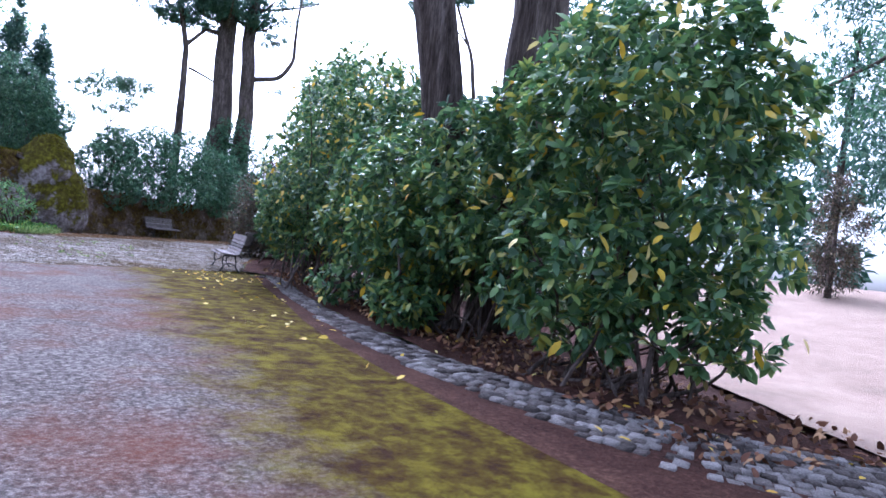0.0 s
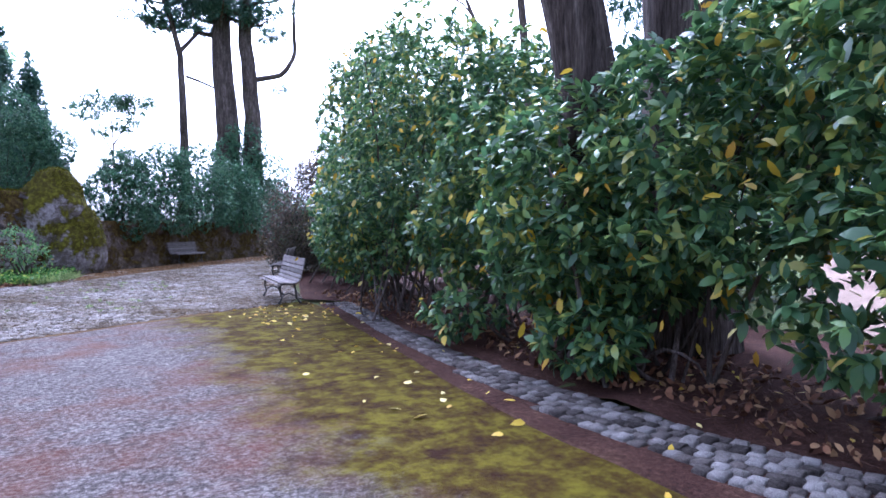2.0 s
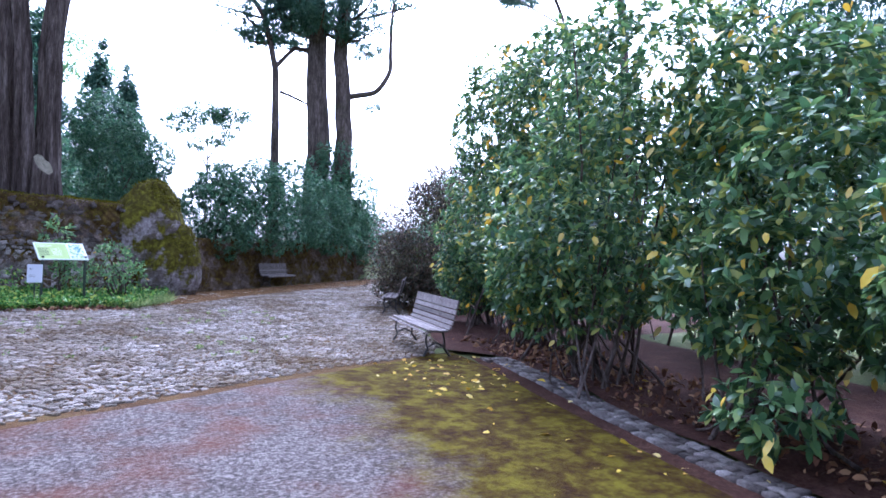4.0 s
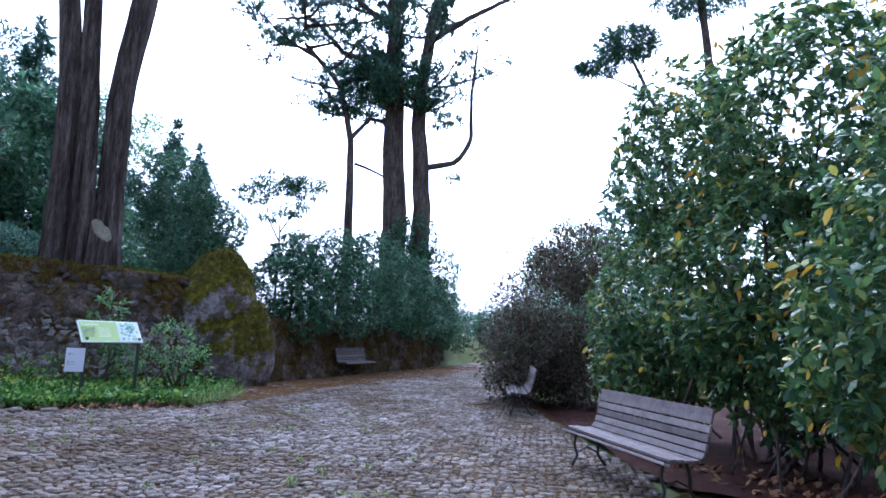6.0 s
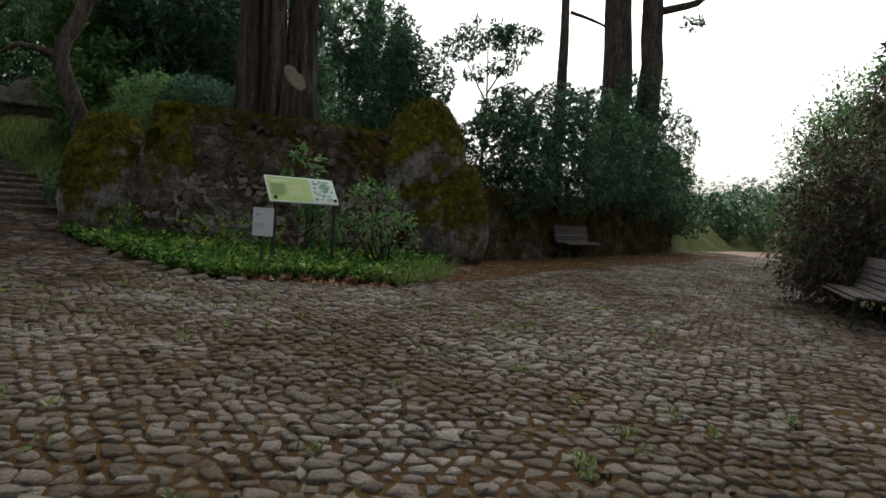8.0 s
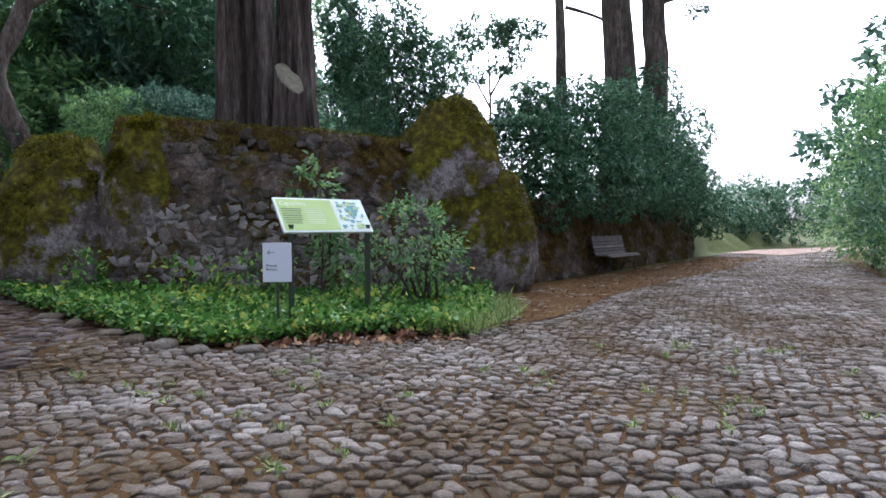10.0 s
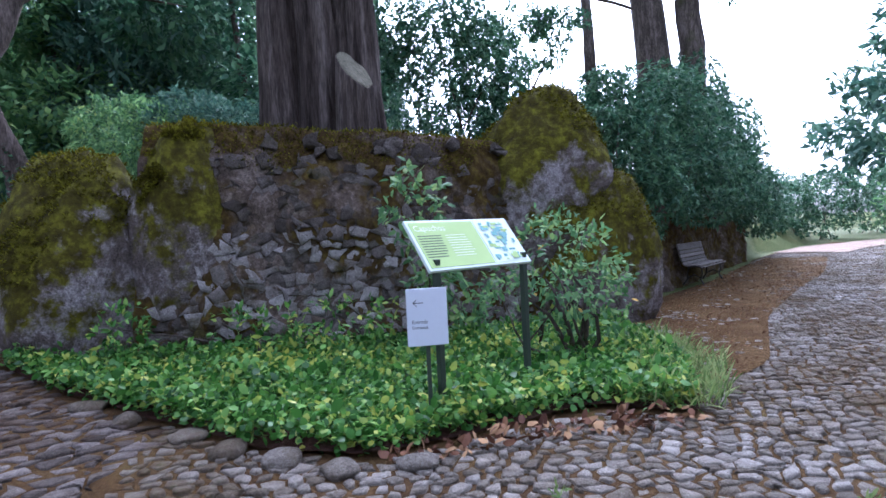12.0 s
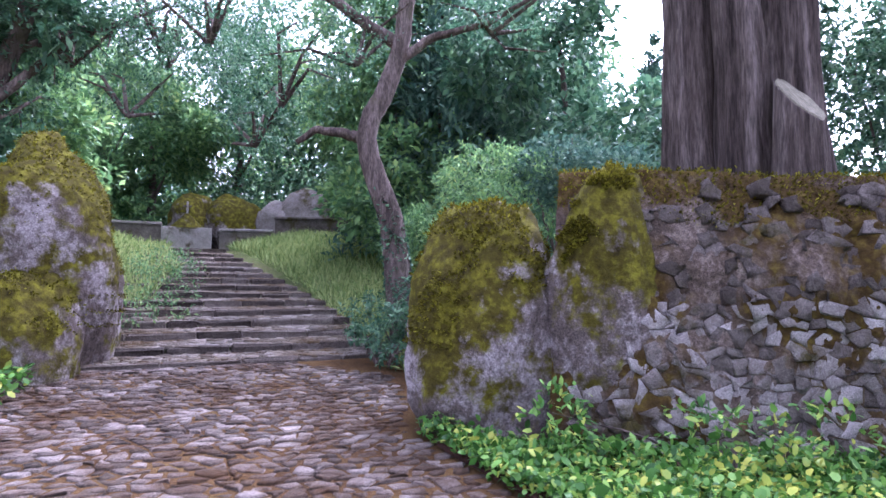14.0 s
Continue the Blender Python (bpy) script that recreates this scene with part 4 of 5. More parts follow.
BANK = [(-5.2, 5.0), (-6.1, 7.0), (-9.6, 10.5), (-12.6, 13.2), (-14.6, 14.5), (-15.8, 16.6), (-12, 18.5), (-8, 17), (-5, 9), (-4.4, 5.4)]
pos, r = spread_cover(BANK, 24000, 0.1, 8, 0.16, land_z)
tagged(put("grass", leaves(pos, np.tile((0, 0, 0.9), (len(pos), 1)), 0.30, 0.07, 0.1, 0.5, 0.0, r), "grass"), "long pale green grass on the bank", "grass", kind="stuff")
pos, r = spread_cover(BED, 2600, 0.1, 15, 0.30)
tagged(put("ground_ivy", leaves(pos, np.tile((0, -0.25, 0.15), (len(pos), 1)), 0.095, 0.6, 0.25, 0.7, 0.1, r), "ivy"), "broader leaves standing out of the ground cover", "ground cover", kind="stuff")
pos, r = spread_cover([(-11.3, 6.8), (-13.3, 10.4), (-17.6, 15.0), (-20, 13.5), (-15, 8)], 6000, 0.1, 18, 0.2, land_z)
tagged(put("grass", leaves(pos, np.tile((0, 0, 0.8), (len(pos), 1)), 0.28, 0.08, 0.1, 0.5, 0.0, r), "grass"), "rough grass on the far side of the steps", "grass", kind="stuff")
r = np.random.default_rng(19)
for k, (x, y) in enumerate(((-1.75, 0.0), (-1.42, -0.32), (-1.05, -0.52), (-0.68, -0.76), (-0.2, -0.78), (-2.3, 0.42), (-2.75, 0.85))):
    boulder("edging_stone", "flat worn grey stone edging the planted bed", (x, y, float(ground_z(np.array(x), np.array(y))) + 0.02), (r.uniform(0.12, 0.19), r.uniform(0.10, 0.14), r.uniform(0.045, 0.07)), 20 + k, r.uniform(0, 180), 0.12, 3, "cobble", group="edging stones")
TUFT = [(1.5, -0.2), (2.1, -0.4), (2.9, 0.8), (3.1, 2.6), (2.5, 2.4)]
pos, r = spread_cover(TUFT, 1300, 0.1, 9, 0.05)
tagged(put("grass", leaves(pos, np.tile((0, 0, 0.8), (len(pos), 1)), 0.22, 0.06, 0.1, 0.6, 0.0, r), "grass"), "tufts of yellowish grass at the bed's tip", "grass", kind="stuff")


# ---- trees ----
def limb_tree(name, label, base, stems, crowns, mat, bark, seed, leaf=0.14, aspect=0.3, twigs=0, sides=14, lumpy=0.10, group="", category="tree", per=16, hollow=0.3):
    """A tree from stems (lists of points with end radii) and crowns (lumps with numbers of leaves)."""
    r = np.random.default_rng(seed)
    ob = thing(name, label, category, base, group=group)
    for k, (pts, r0, r1) in enumerate(stems):
        line = resample([np.array(p) - base for p in pts], 22)
        line[1:-1] += r.normal(0, 0.012, (20, 3)) * max(r0, 0.1) * 4
        rad = r0 + (r1 - r0) * np.linspace(0, 1, 22) ** 0.8
        if k < 3 and r0 > 0.2:
            rad[:4] *= np.array([1.35, 1.2, 1.1, 1.04])
        put("trunk" if k == 0 else "limb", tube_arrays(line, rad, sides if r0 > 0.12 else 7, lumpy if r0 > 0.12 else 0, seed + k), bark, ob, smooth=True)
    if crowns:
        ps, os_ = [], []
        for *blob, n in crowns:
            p, o = crown_points([blob], n, r, per, hollow)
            ps.append(p - base)
            os_.append(o)
        put("crown", leaves(np.concatenate(ps), np.concatenate(os_), leaf, aspect, 0.2, 0.8, 0.1, r, True), mat, ob)
        if twigs:
            tw = []
            for *blob, n in crowns[:twigs]:
                c = np.array(blob[:3]) - base
                for _ in range(5):
                    e = c + r.normal(0, 0.6, 3) * blob[3:]
                    tw.append(tube_arrays([c + (0, 0, -blob[5] * 0.7), (c + e) / 2 + r.normal(0, 0.15, 3), e], [0.05, 0.03, 0.01], 5))
            for t in tw:
                put("twig", t, bark, ob)
    return ob


old = limb_tree("old_tree", "huge old tree with several fluted grey-brown stems and a sawn-off limb", (-0.85, 4.75, 2.1), [
    ([(-1.42, 4.8, 2.1), (-1.46, 4.75, 4.2), (-1.5, 4.7, 6.6), (-1.88, 4.65, 10.4), (-2.6, 4.8, 17)], 0.30, 0.17),
    ([(-0.88, 4.55, 2.1), (-0.9, 4.5, 4.2), (-1.05, 4.55, 6.8), (-1.35, 4.65, 10.6), (-1.6, 4.9, 17)], 0.27, 0.16),
    ([(-0.34, 4.7, 2.1), (-0.36, 4.65, 4.2), (-0.40, 4.6, 7.4), (0.05, 4.65, 11.2), (1.2, 4.8, 17)], 0.34, 0.25)], [], None, "bark_grey", 5, sides=44, lumpy=0.22)
def sawn_stub(at, r0, r1, depth, mat, name, label, lift=0.0):
    """A short upright stub whose top is cut off on the slant."""
    bm = bmesh.new()
    bmesh.ops.create_cone(bm, cap_ends=True, segments=26, radius1=r0, radius2=r1, depth=depth)
    q = np.random.default_rng(9)
    for v in bm.verts:
        v.co.x *= 1 + q.normal(0, 0.03)
        v.co.y *= 1 + q.normal(0, 0.03)
        if v.co.z > 0:
            v.co.z += 0.9 * v.co.y - 0.8 * v.co.x + lift
        else:
            v.co.z += (0.9 * v.co.y - 0.8 * v.co.x) * (lift > 0)
    bmesh.ops.bevel(bm, geom=bm.edges[:], offset=0.008, segments=1, affect="EDGES")
    bm.transform(Matrix.Translation(at))
    return put(name, bm, mat, old, label)


sawn_stub((0.44, -0.66, 0.80), 0.33, 0.25, 1.7, "bark_grey", "stub", "bark-covered stub of a cut limb")
sawn_stub((0.44, -0.66, 1.655), 0.235, 0.23, 0.03, "cutwood", "sawn_face", "pale slanting sawn face", 0.004)

big_pine = limb_tree("pine_tree", "big dark pine with two main trunks and a wide airy crown", (12.0, 18.2, 1.5), [
    ([(11.6, 18.4, 1.5), (11.5, 18.4, 7.5), (11.2, 18.5, 14), (11.0, 18.6, 19), (10.6, 18.8, 25)], 0.85, 0.28),
    ([(12.9, 18.0, 1.5), (12.9, 18.0, 8.0), (12.5, 18.1, 14), (13.2, 18.0, 20), (14.6, 17.4, 25)], 0.65, 0.22),
    ([(9.2, 19.0, 1.5), (9.15, 19.0, 8.5), (9.0, 19.0, 12), (8.2, 19.1, 15), (6.2, 19.3, 17)], 0.34, 0.10),
    ([(9.0, 19, 12), (10, 18.8, 13.2), (11.2, 18.5, 13.0)], 0.14, 0.08),
    ([(9.3, 19, 10.6), (10.2, 18.8, 10.3), (11.3, 18.5, 9.8)], 0.09, 0.05),
    ([(12.9, 18.0, 10.6), (14.6, 17.3, 11.0), (15.3, 17.0, 12.2), (15.25, 17.0, 15), (15.5, 16.9, 18)], 0.18, 0.06),
    ([(11.0, 18.6, 17), (8.5, 19, 16.6), (6.5, 19.2, 18.5), (4.6, 19.6, 18.2)], 0.2, 0.05),
    ([(11.0, 18.6, 18.5), (9, 19, 20), (6.5, 19.3, 23)], 0.2, 0.06),
    ([(12.9, 18.0, 18), (15, 17, 19.5), (17.5, 15.8, 21), (20.0, 14.6, 23)], 0.22, 0.05),
    ([(13.4, 17.9, 20), (16, 16.6, 22.5), (18, 15.6, 25)], 0.2, 0.06),
    ([(11.0, 18.6, 19), (12, 18.3, 22), (12.6, 18, 26)], 0.22, 0.06),
    ([(11.2, 18.5, 15.5), (9.6, 18.8, 15.6), (8.6, 19, 14.6), (5.6, 19.5, 15.0)], 0.14, 0.04)],
    [(9.6, 18.8, 15.4, 1.6, 1.2, 0.8, 3200), (11.8, 18.3, 15.2, 1.9, 1.3, 0.8, 3200), (8.6, 18.9, 13.9, 1.3, 1.0, 0.6, 2000), (6.4, 19.2, 18.6, 1.6, 1.3, 0.5, 900), (5.0, 19.5, 20.4, 1.8, 1.5, 0.6, 1100), (7.5, 19, 22.3, 2.2, 1.8, 0.8, 1600), (10.4, 18.7, 21.2, 2.2, 1.8, 0.8, 1600), (12.8, 18, 23.3, 2.5, 2, 1.0, 2000), (15.3, 17, 22.2, 2.2, 1.8, 0.7, 1500), (17.6, 15.8, 22.8, 2.0, 1.7, 0.6, 1200), (19.5, 14.8, 23.6, 1.4, 1.3, 0.4, 700), (9, 19, 25, 3, 2.5, 1.0, 2000), (14, 17.5, 26, 3.2, 2.5, 1.0, 2000), (13.9, 17.6, 13.4, 0.9, 0.8, 0.35, 500), (4.4, 19.6, 16.2, 1.0, 0.9, 0.3, 300), (3.2, 19.7, 18.4, 0.9, 0.8, 0.3, 260), (14.4, 17.4, 10.2, 0.5, 0.5, 0.2, 150)],
    "conifer", "bark", 11, 0.30, 0.2, twigs=17)


def pine_boughs(ob, base, trunks, n, seed):
    """Fine spreading boughs with flat pads of needles, on the upper trunks of the big pine."""
    r = np.random.default_rng(seed)
    pads = []
    for k in range(n):
        line = np.array(trunks[k % len(trunks)], float)
        h = r.uniform(13.2, 25.5)
        p0 = np.array([np.interp(h, line[:, 2], line[:, c]) for c in (0, 1)] + [h])
        a = r.uniform(0, 2 * math.pi)
        reach = r.uniform(2.5, 6.5) * np.interp(h, [13, 18, 26], [0.55, 1.0, 1.0])
        out = np.array([math.cos(a), math.sin(a), 0])
        rise = r.uniform(0.0, 0.55)
        q = [p0 + out * reach * f + np.array([0, 0, reach * rise * f ** 1.6]) + r.normal(0, 0.18, 3) * f for f in (0, 0.3, 0.6, 0.85, 1.0)]
        put("bough", tube_arrays(np.array(q) - base, [0.11, 0.085, 0.06, 0.04, 0.02], 6), "bark", ob)
        for f in (0.45, 0.65, 0.82, 1.0):
            c = p0 + out * reach * f + np.array([0, 0, reach * rise * f ** 1.6 + 0.15]) + r.normal(0, 0.35, 3) * (1, 1, 0.3)
            pads.append((*c, r.uniform(0.5, 1.1), r.uniform(0.5, 1.1), r.uniform(0.12, 0.28), 240))
    ps, os_ = [], []
    for *blob, m in pads:
        p, o = crown_points([blob], m, r, 12, 0.2)
        ps.append(p - base)
        os_.append(o + (0, 0, 0.4))
    put("foliage", leaves(np.concatenate(ps), np.concatenate(os_), 0.26, 0.22, 0.2, 0.7, 0, r, True), "conifer", ob)["kind"] = "stuff"


pine_boughs(big_pine, np.array((12.0, 18.2, 1.5)), [[(11.5, 18.4, 7.5), (11.2, 18.5, 14), (11.0, 18.6, 19), (10.6, 18.8, 25)], [(12.9, 18.0, 8.0), (12.5, 18.1, 14), (13.2, 18.0, 20), (14.6, 17.4, 25)], [(9.0, 19.0, 12), (8.2, 19.1, 15), (6.2, 19.3, 17)]], 64, 15)
limb_tree("pine_tree", "far umbrella pine on a thin bent trunk", (33.0, 21.0, 0), [([(33.6, 20, 0), (33, 20.5, 12), (32.3, 21.1, 18), (30.9, 22.4, 22.6)], 0.35, 0.12), ([(32.2, 21.2, 18.6), (31.4, 21.9, 20), (29, 24, 22)], 0.1, 0.05)],
          [(30.6, 22.6, 24, 2.3, 2.3, 0.8, 4200), (28.9, 24.0, 22.3, 1.5, 1.5, 0.4, 1600)], "conifer", "bark", 13, 0.42, 0.22, twigs=2)
limb_tree("pine_tree", "far umbrella pine with a flat crown", (35.4, 19.0, 0), [([(36.4, 18, 0), (35.4, 18.6, 15), (34.6, 19.2, 26), (34.2, 19.4, 34)], 0.5, 0.2)], [(34.4, 19.2, 27.6, 3.6, 3.6, 1.0, 6500), (34.3, 19.3, 33, 3, 3, 1.0, 3500)], "conifer", "bark", 14, 0.42, 0.22, twigs=2)
oak = limb_tree("oak_tree", "gnarled leaning oak with ivy on its trunk beside the steps", (-5.75, 6.5, 0.5), [
    ([(-5.6, 6.5, 0.5), (-5.85, 6.6, 1.6), (-6.05, 6.7, 2.8), (-6.4, 6.6, 3.7), (-6.55, 6.6, 4.4), (-6.2, 6.7, 5.1), (-5.95, 6.85, 6.1), (-5.7, 6.9, 8.5)], 0.26, 0.12),
    ([(-6.5, 6.6, 4.25), (-6.9, 6.45, 4.35), (-7.35, 6.3, 4.4), (-7.7, 6.3, 4.2)], 0.12, 0.05),
    ([(-6.0, 6.85, 6.0), (-6.5, 6.6, 6.3), (-7.2, 6.3, 6.8), (-8.6, 6.0, 7.6)], 0.13, 0.04),
    ([(-6.0, 6.8, 5.7), (-5.4, 6.9, 6.1), (-4.4, 7.0, 6.3), (-3.4, 7.2, 6.9)], 0.10, 0.03)],
    [(-8.2, 6.6, 5.6, 1.3, 1.2, 0.9, 2200), (-7.0, 7.2, 6.4, 1.2, 1.2, 0.8, 1800), (-9.6, 6.4, 6.8, 1.6, 1.4, 0.9, 2400), (-4.4, 7.2, 6.6, 1.2, 1.0, 0.6, 1500), (-5.8, 7, 8.4, 2.0, 1.6, 1.0, 2600), (-8.2, 6.4, 8.6, 2.0, 1.6, 1.0, 2600), (-8.9, 6.9, 4.7, 0.8, 0.8, 0.5, 900)], "laurel", "bark", 17, 0.09, 0.42, twigs=7, lumpy=0.12)
limb_tree("broadleaf_tree", "dark evergreen tree hanging its boughs over the foot of the steps", (-14.2, 4.6, 0.4), [
    ([(-14.2, 4.6, 0.4), (-13.9, 4.8, 3.0), (-13.2, 5.4, 6.0), (-12.6, 6.0, 9.0)], 0.28, 0.12),
    ([(-13.6, 5.0, 4.6), (-12.4, 6.0, 6.4), (-11.0, 7.0, 7.4)], 0.12, 0.04),
    ([(-13.2, 5.4, 6.0), (-12.6, 7.0, 7.2), (-12.0, 8.6, 7.6)], 0.10, 0.03)],
    [(-12.6, 6.2, 6.6, 1.4, 1.3, 0.9, 2600), (-11.2, 7.0, 7.0, 1.3, 1.2, 0.8, 2200), (-12.2, 8.4, 7.3, 1.5, 1.4, 0.9, 2400), (-13.8, 5.8, 5.6, 1.1, 1.1, 1.0, 1800), (-12.0, 6.4, 8.6, 1.8, 1.6, 1.0, 2400), (-10.2, 7.4, 8.2, 1.4, 1.2, 0.8, 1800), (-14.0, 6.6, 7.6, 1.5, 1.4, 1.1, 2000), (-11.6, 6.6, 5.5, 0.7, 0.7, 0.7, 700)], "laurel", "bark", 39, 0.10, 0.42, twigs=8)
r = np.random.default_rng(23)
h = r.uniform(0.0, 3.2, 1500) * r.random(1500) ** 0.5
a = r.uniform(0, 2 * math.pi, 1500)
line = np.array([(-5.6, 6.5, 0.5), (-5.85, 6.6, 1.6), (-6.05, 6.7, 2.8), (-6.4, 6.6, 3.7)]) - (-5.75, 6.5, 0.5)
p = np.stack([np.interp(h, line[:, 2], line[:, c]) for c in (0, 1)] + [h], 1)
ring = np.stack([np.cos(a), np.sin(a), 0 * a], 1)
put("climbing_ivy", leaves(p + ring * (0.24 - 0.03 * h)[:, None], ring + (0, 0, -0.5), 0.085, 0.8, 0.2, 0.4, 0, r), "laurel", oak, "ivy climbing the lower trunk")
for k, (x, y, h, s, mt) in enumerate(((-3.4, 27.0, 14.0, 3.2, "conifer"), (-0.2, 28, 13.0, 2.4, "conifer"), (1.4, 29, 12.0, 2.2, "conifer"), (-7.5, 15.5, 14.5, 3.0, "conifer"), (-5.6, 18.0, 13.5, 2.8, "conifer"))):
    cr = [(x, y, 2.2 + (h - 2.2) * f, s * (1.02 - f) + 0.25, s * (1.02 - f) + 0.25, h * 0.11, int(500 + 2600 * (1 - f))) for f in np.linspace(0.06, 0.98, 9)]
    limb_tree("conifer_tree", "dense pointed blue-green conifer on the rise", (x, y, 2.0), [([(x, y, 2.0), (x, y, h)], 0.3, 0.05)], cr, mt, "bark", 20 + k, 0.36, 0.30, group="conifers on the rise")
for k, (x, y, h, s, mt) in enumerate(((-10.5, 22, 8.0, 2.8, "wood_leaf"), (-14.5, 24.5, 8.0, 3.0, "wood_leaf"), (-19.5, 22.0, 12.0, 3.6, "laurel"), (-24, 18.5, 10.0, 3.2, "wood_leaf"), (-22.5, 12.5, 8.5, 2.6, "wood_leaf"), (-17.8, 9.0, 8.0, 2.2, "wood_leaf"), (-15.6, 6.0, 8.5, 2.2, "laurel"), (-9.0, 14.5, 9.0, 2.3, "wood_leaf"), (-3.5, 13.5, 9.0, 2.4, "laurel"), (-12.5, 29, 14, 4.2, "conifer"), (-22, 29, 13, 4.6, "wood_leaf"), (-32, 24, 12, 4.5, "wood_leaf"), (-6, 33, 13, 4, "wood_leaf"), (-20.5, 17.5, 7.0, 2.2, "wood_leaf"), (-12, 20.5, 7.0, 2.2, "wood_leaf"))):
    r = np.random.default_rng(200 + k)
    z0 = float(land_z(np.array(x), np.array(y)))
    cr = [(x + r.normal(0, s * 0.45), y + r.normal(0, s * 0.45), z0 + h * f, s * r.uniform(0.55, 0.8), s * r.uniform(0.55, 0.8), s * r.uniform(0.35, 0.55), 1900) for f in np.linspace(0.18, 0.95, 8)]
    limb_tree("broadleaf_tree", "leafy woodland tree with hanging boughs beyond the steps", (x, y, z0), [([(x, y, z0), (x + 0.2, y, z0 + h * 0.4), (x - 0.2, y + 0.2, z0 + h * 0.85)], 0.24, 0.06), ([(x + 0.1, y, z0 + h * 0.3), (x + s * 0.5, y - 0.3, z0 + h * 0.5)], 0.1, 0.03)], cr, mt, "bark", 220 + k, 0.26, 0.5, group="woodland trees")
limb_tree("broadleaf_tree", "thin young tree with an airy crown above the laurels", (5.0, 13.7, 2.0), [([(5.0, 13.7, 2), (5.0, 13.7, 5.4), (4.9, 13.7, 7.6)], 0.07, 0.02), ([(5.0, 13.7, 5.2), (4.2, 13.7, 6.6), (3.7, 13.7, 7.6)], 0.04, 0.01), ([(5, 13.7, 5.6), (5.8, 13.6, 7.0), (6.2, 13.5, 8)], 0.04, 0.01)],
          [(4.8, 13.7, 7.7, 1.1, 0.9, 0.45, 1500), (3.8, 13.8, 7.2, 0.8, 0.7, 0.35, 800), (6.0, 13.5, 7.6, 0.9, 0.7, 0.45, 1100), (5.6, 13.5, 6.6, 0.6, 0.5, 0.35, 500), (4.6, 13.7, 6.3, 0.5, 0.5, 0.3, 350)], "laurel", "bark", 31, 0.16, 0.4)
# trunks standing in the shrub bed
limb_tree("conifer_tree", "tall leaning grey-brown trunk rising out of the rhododendrons", (7.65, -15.15, 0), [([(7.65, -15.15, 0), (7.53, -15.05, 3.0), (7.2, -14.8, 5.0), (6.2, -14.0, 11.0), (5.7, -13.6, 16)], 0.36, 0.28)], [(5.2, -14.2, 17, 3, 3, 2.0, 2500)], "conifer", "bark_grey", 33, 0.3, 0.15, sides=24, lumpy=0.06)
limb_tree("conifer_tree", "second thick straight trunk standing in the shrub bed", (9.0, -15.2, 0), [([(9.05, -15.25, 0), (9.0, -15.2, 6.0), (8.9, -15.1, 16)], 0.50, 0.40)], [(8.9, -15.1, 17, 3.5, 3.5, 2.0, 3000)], "conifer", "bark_grey", 34, 0.3, 0.15, sides=28, lumpy=0.06)
# beyond the side path
limb_tree("cypress_tree", "small dark upright cypress on the pale verge", (17.6, -16.4, 1.1), [([(17.6, -16.4, 1.1), (17.6, -16.4, 3.6)], 0.09, 0.03)], [(17.6, -16.4, 1.9, 0.5, 0.5, 0.6, 1500), (17.6, -16.4, 2.8, 0.62, 0.62, 0.8, 2200), (17.6, -16.4, 3.6, 0.4, 0.4, 0.6, 1100)], "redbush", "bark", 36, 0.13, 0.2)
for k, (x, y, h, s) in enumerate(((30, -14, 15, 4), (36, -8, 17, 4.5), (42, -18, 17, 5), (26, -3, 14, 3.6), (40, 2, 17, 5), (34, -26, 16, 5))):
    r = np.random.default_rng(300 + k)
    cr = [(x + r.normal(0, s * 0.4), y + r.normal(0, s * 0.4), h * f, s * 0.65, s * 0.65, s * 0.4, 1500) for f in np.linspace(0.35, 1.0, 6)]
    limb_tree("pine_tree", "hazy woodland pine beyond the side path", (x, y, 0), [([(x, y, 0), (x + 0.3, y, h * 0.9)], 0.28, 0.1)], cr, "conifer", "bark_grey", 320 + k, 0.4, 0.25, group="woodland beyond the side path")
limb_tree("broadleaf_tree", "overhanging bough with dark leaves above the side path", (13.5, -24.5, 0), [([(13.5, -24.5, 0), (13.2, -23, 3), (12.4, -21, 5)], 0.2, 0.08), ([(12.4, -21, 5), (11.5, -19.6, 4.6), (10.9, -18.9, 4.0)], 0.06, 0.02)],
          [(11.2, -19.4, 4.2, 0.7, 0.7, 0.6, 900), (12.2, -20.2, 4.8, 1.1, 1.0, 0.8, 1500), (12.6, -21, 6, 1.8, 1.6, 1.2, 2000)], "laurel", "bark", 38, 0.12, 0.36)
shrub("low pale green shrub at the edge of the sandy path", [(10.4, -21.9, 0.35, 0.5, 0.5, 0.35)], 1200, 0.12, "wood_leaf", 116, 5, per=6, droop=0.4)
# woods that close the view all round
for k, (x, y, s) in enumerate([(60 * math.cos(a), 60 * math.sin(a) - 2, 9) for a in np.linspace(0.2, 6.1, 26)]):
    if 0.75 < math.atan2(y + 2, x) < 1.95:
        continue
    r = np.random.default_rng(400 + k)
    cr = [(x + r.normal(0, 3), y + r.normal(0, 3), 2 + 13 * f, s * 0.6, s * 0.6, s * 0.35, 900) for f in np.linspace(0.1, 1.0, 5)]
    limb_tree("woodland_tree", "far woodland tree closing the view", (x, y, 0), [([(x, y, 0), (x, y, 12)], 0.4, 0.2)], cr, "conifer", "bark", 420 + k, 0.9, 0.5, group="far woods")


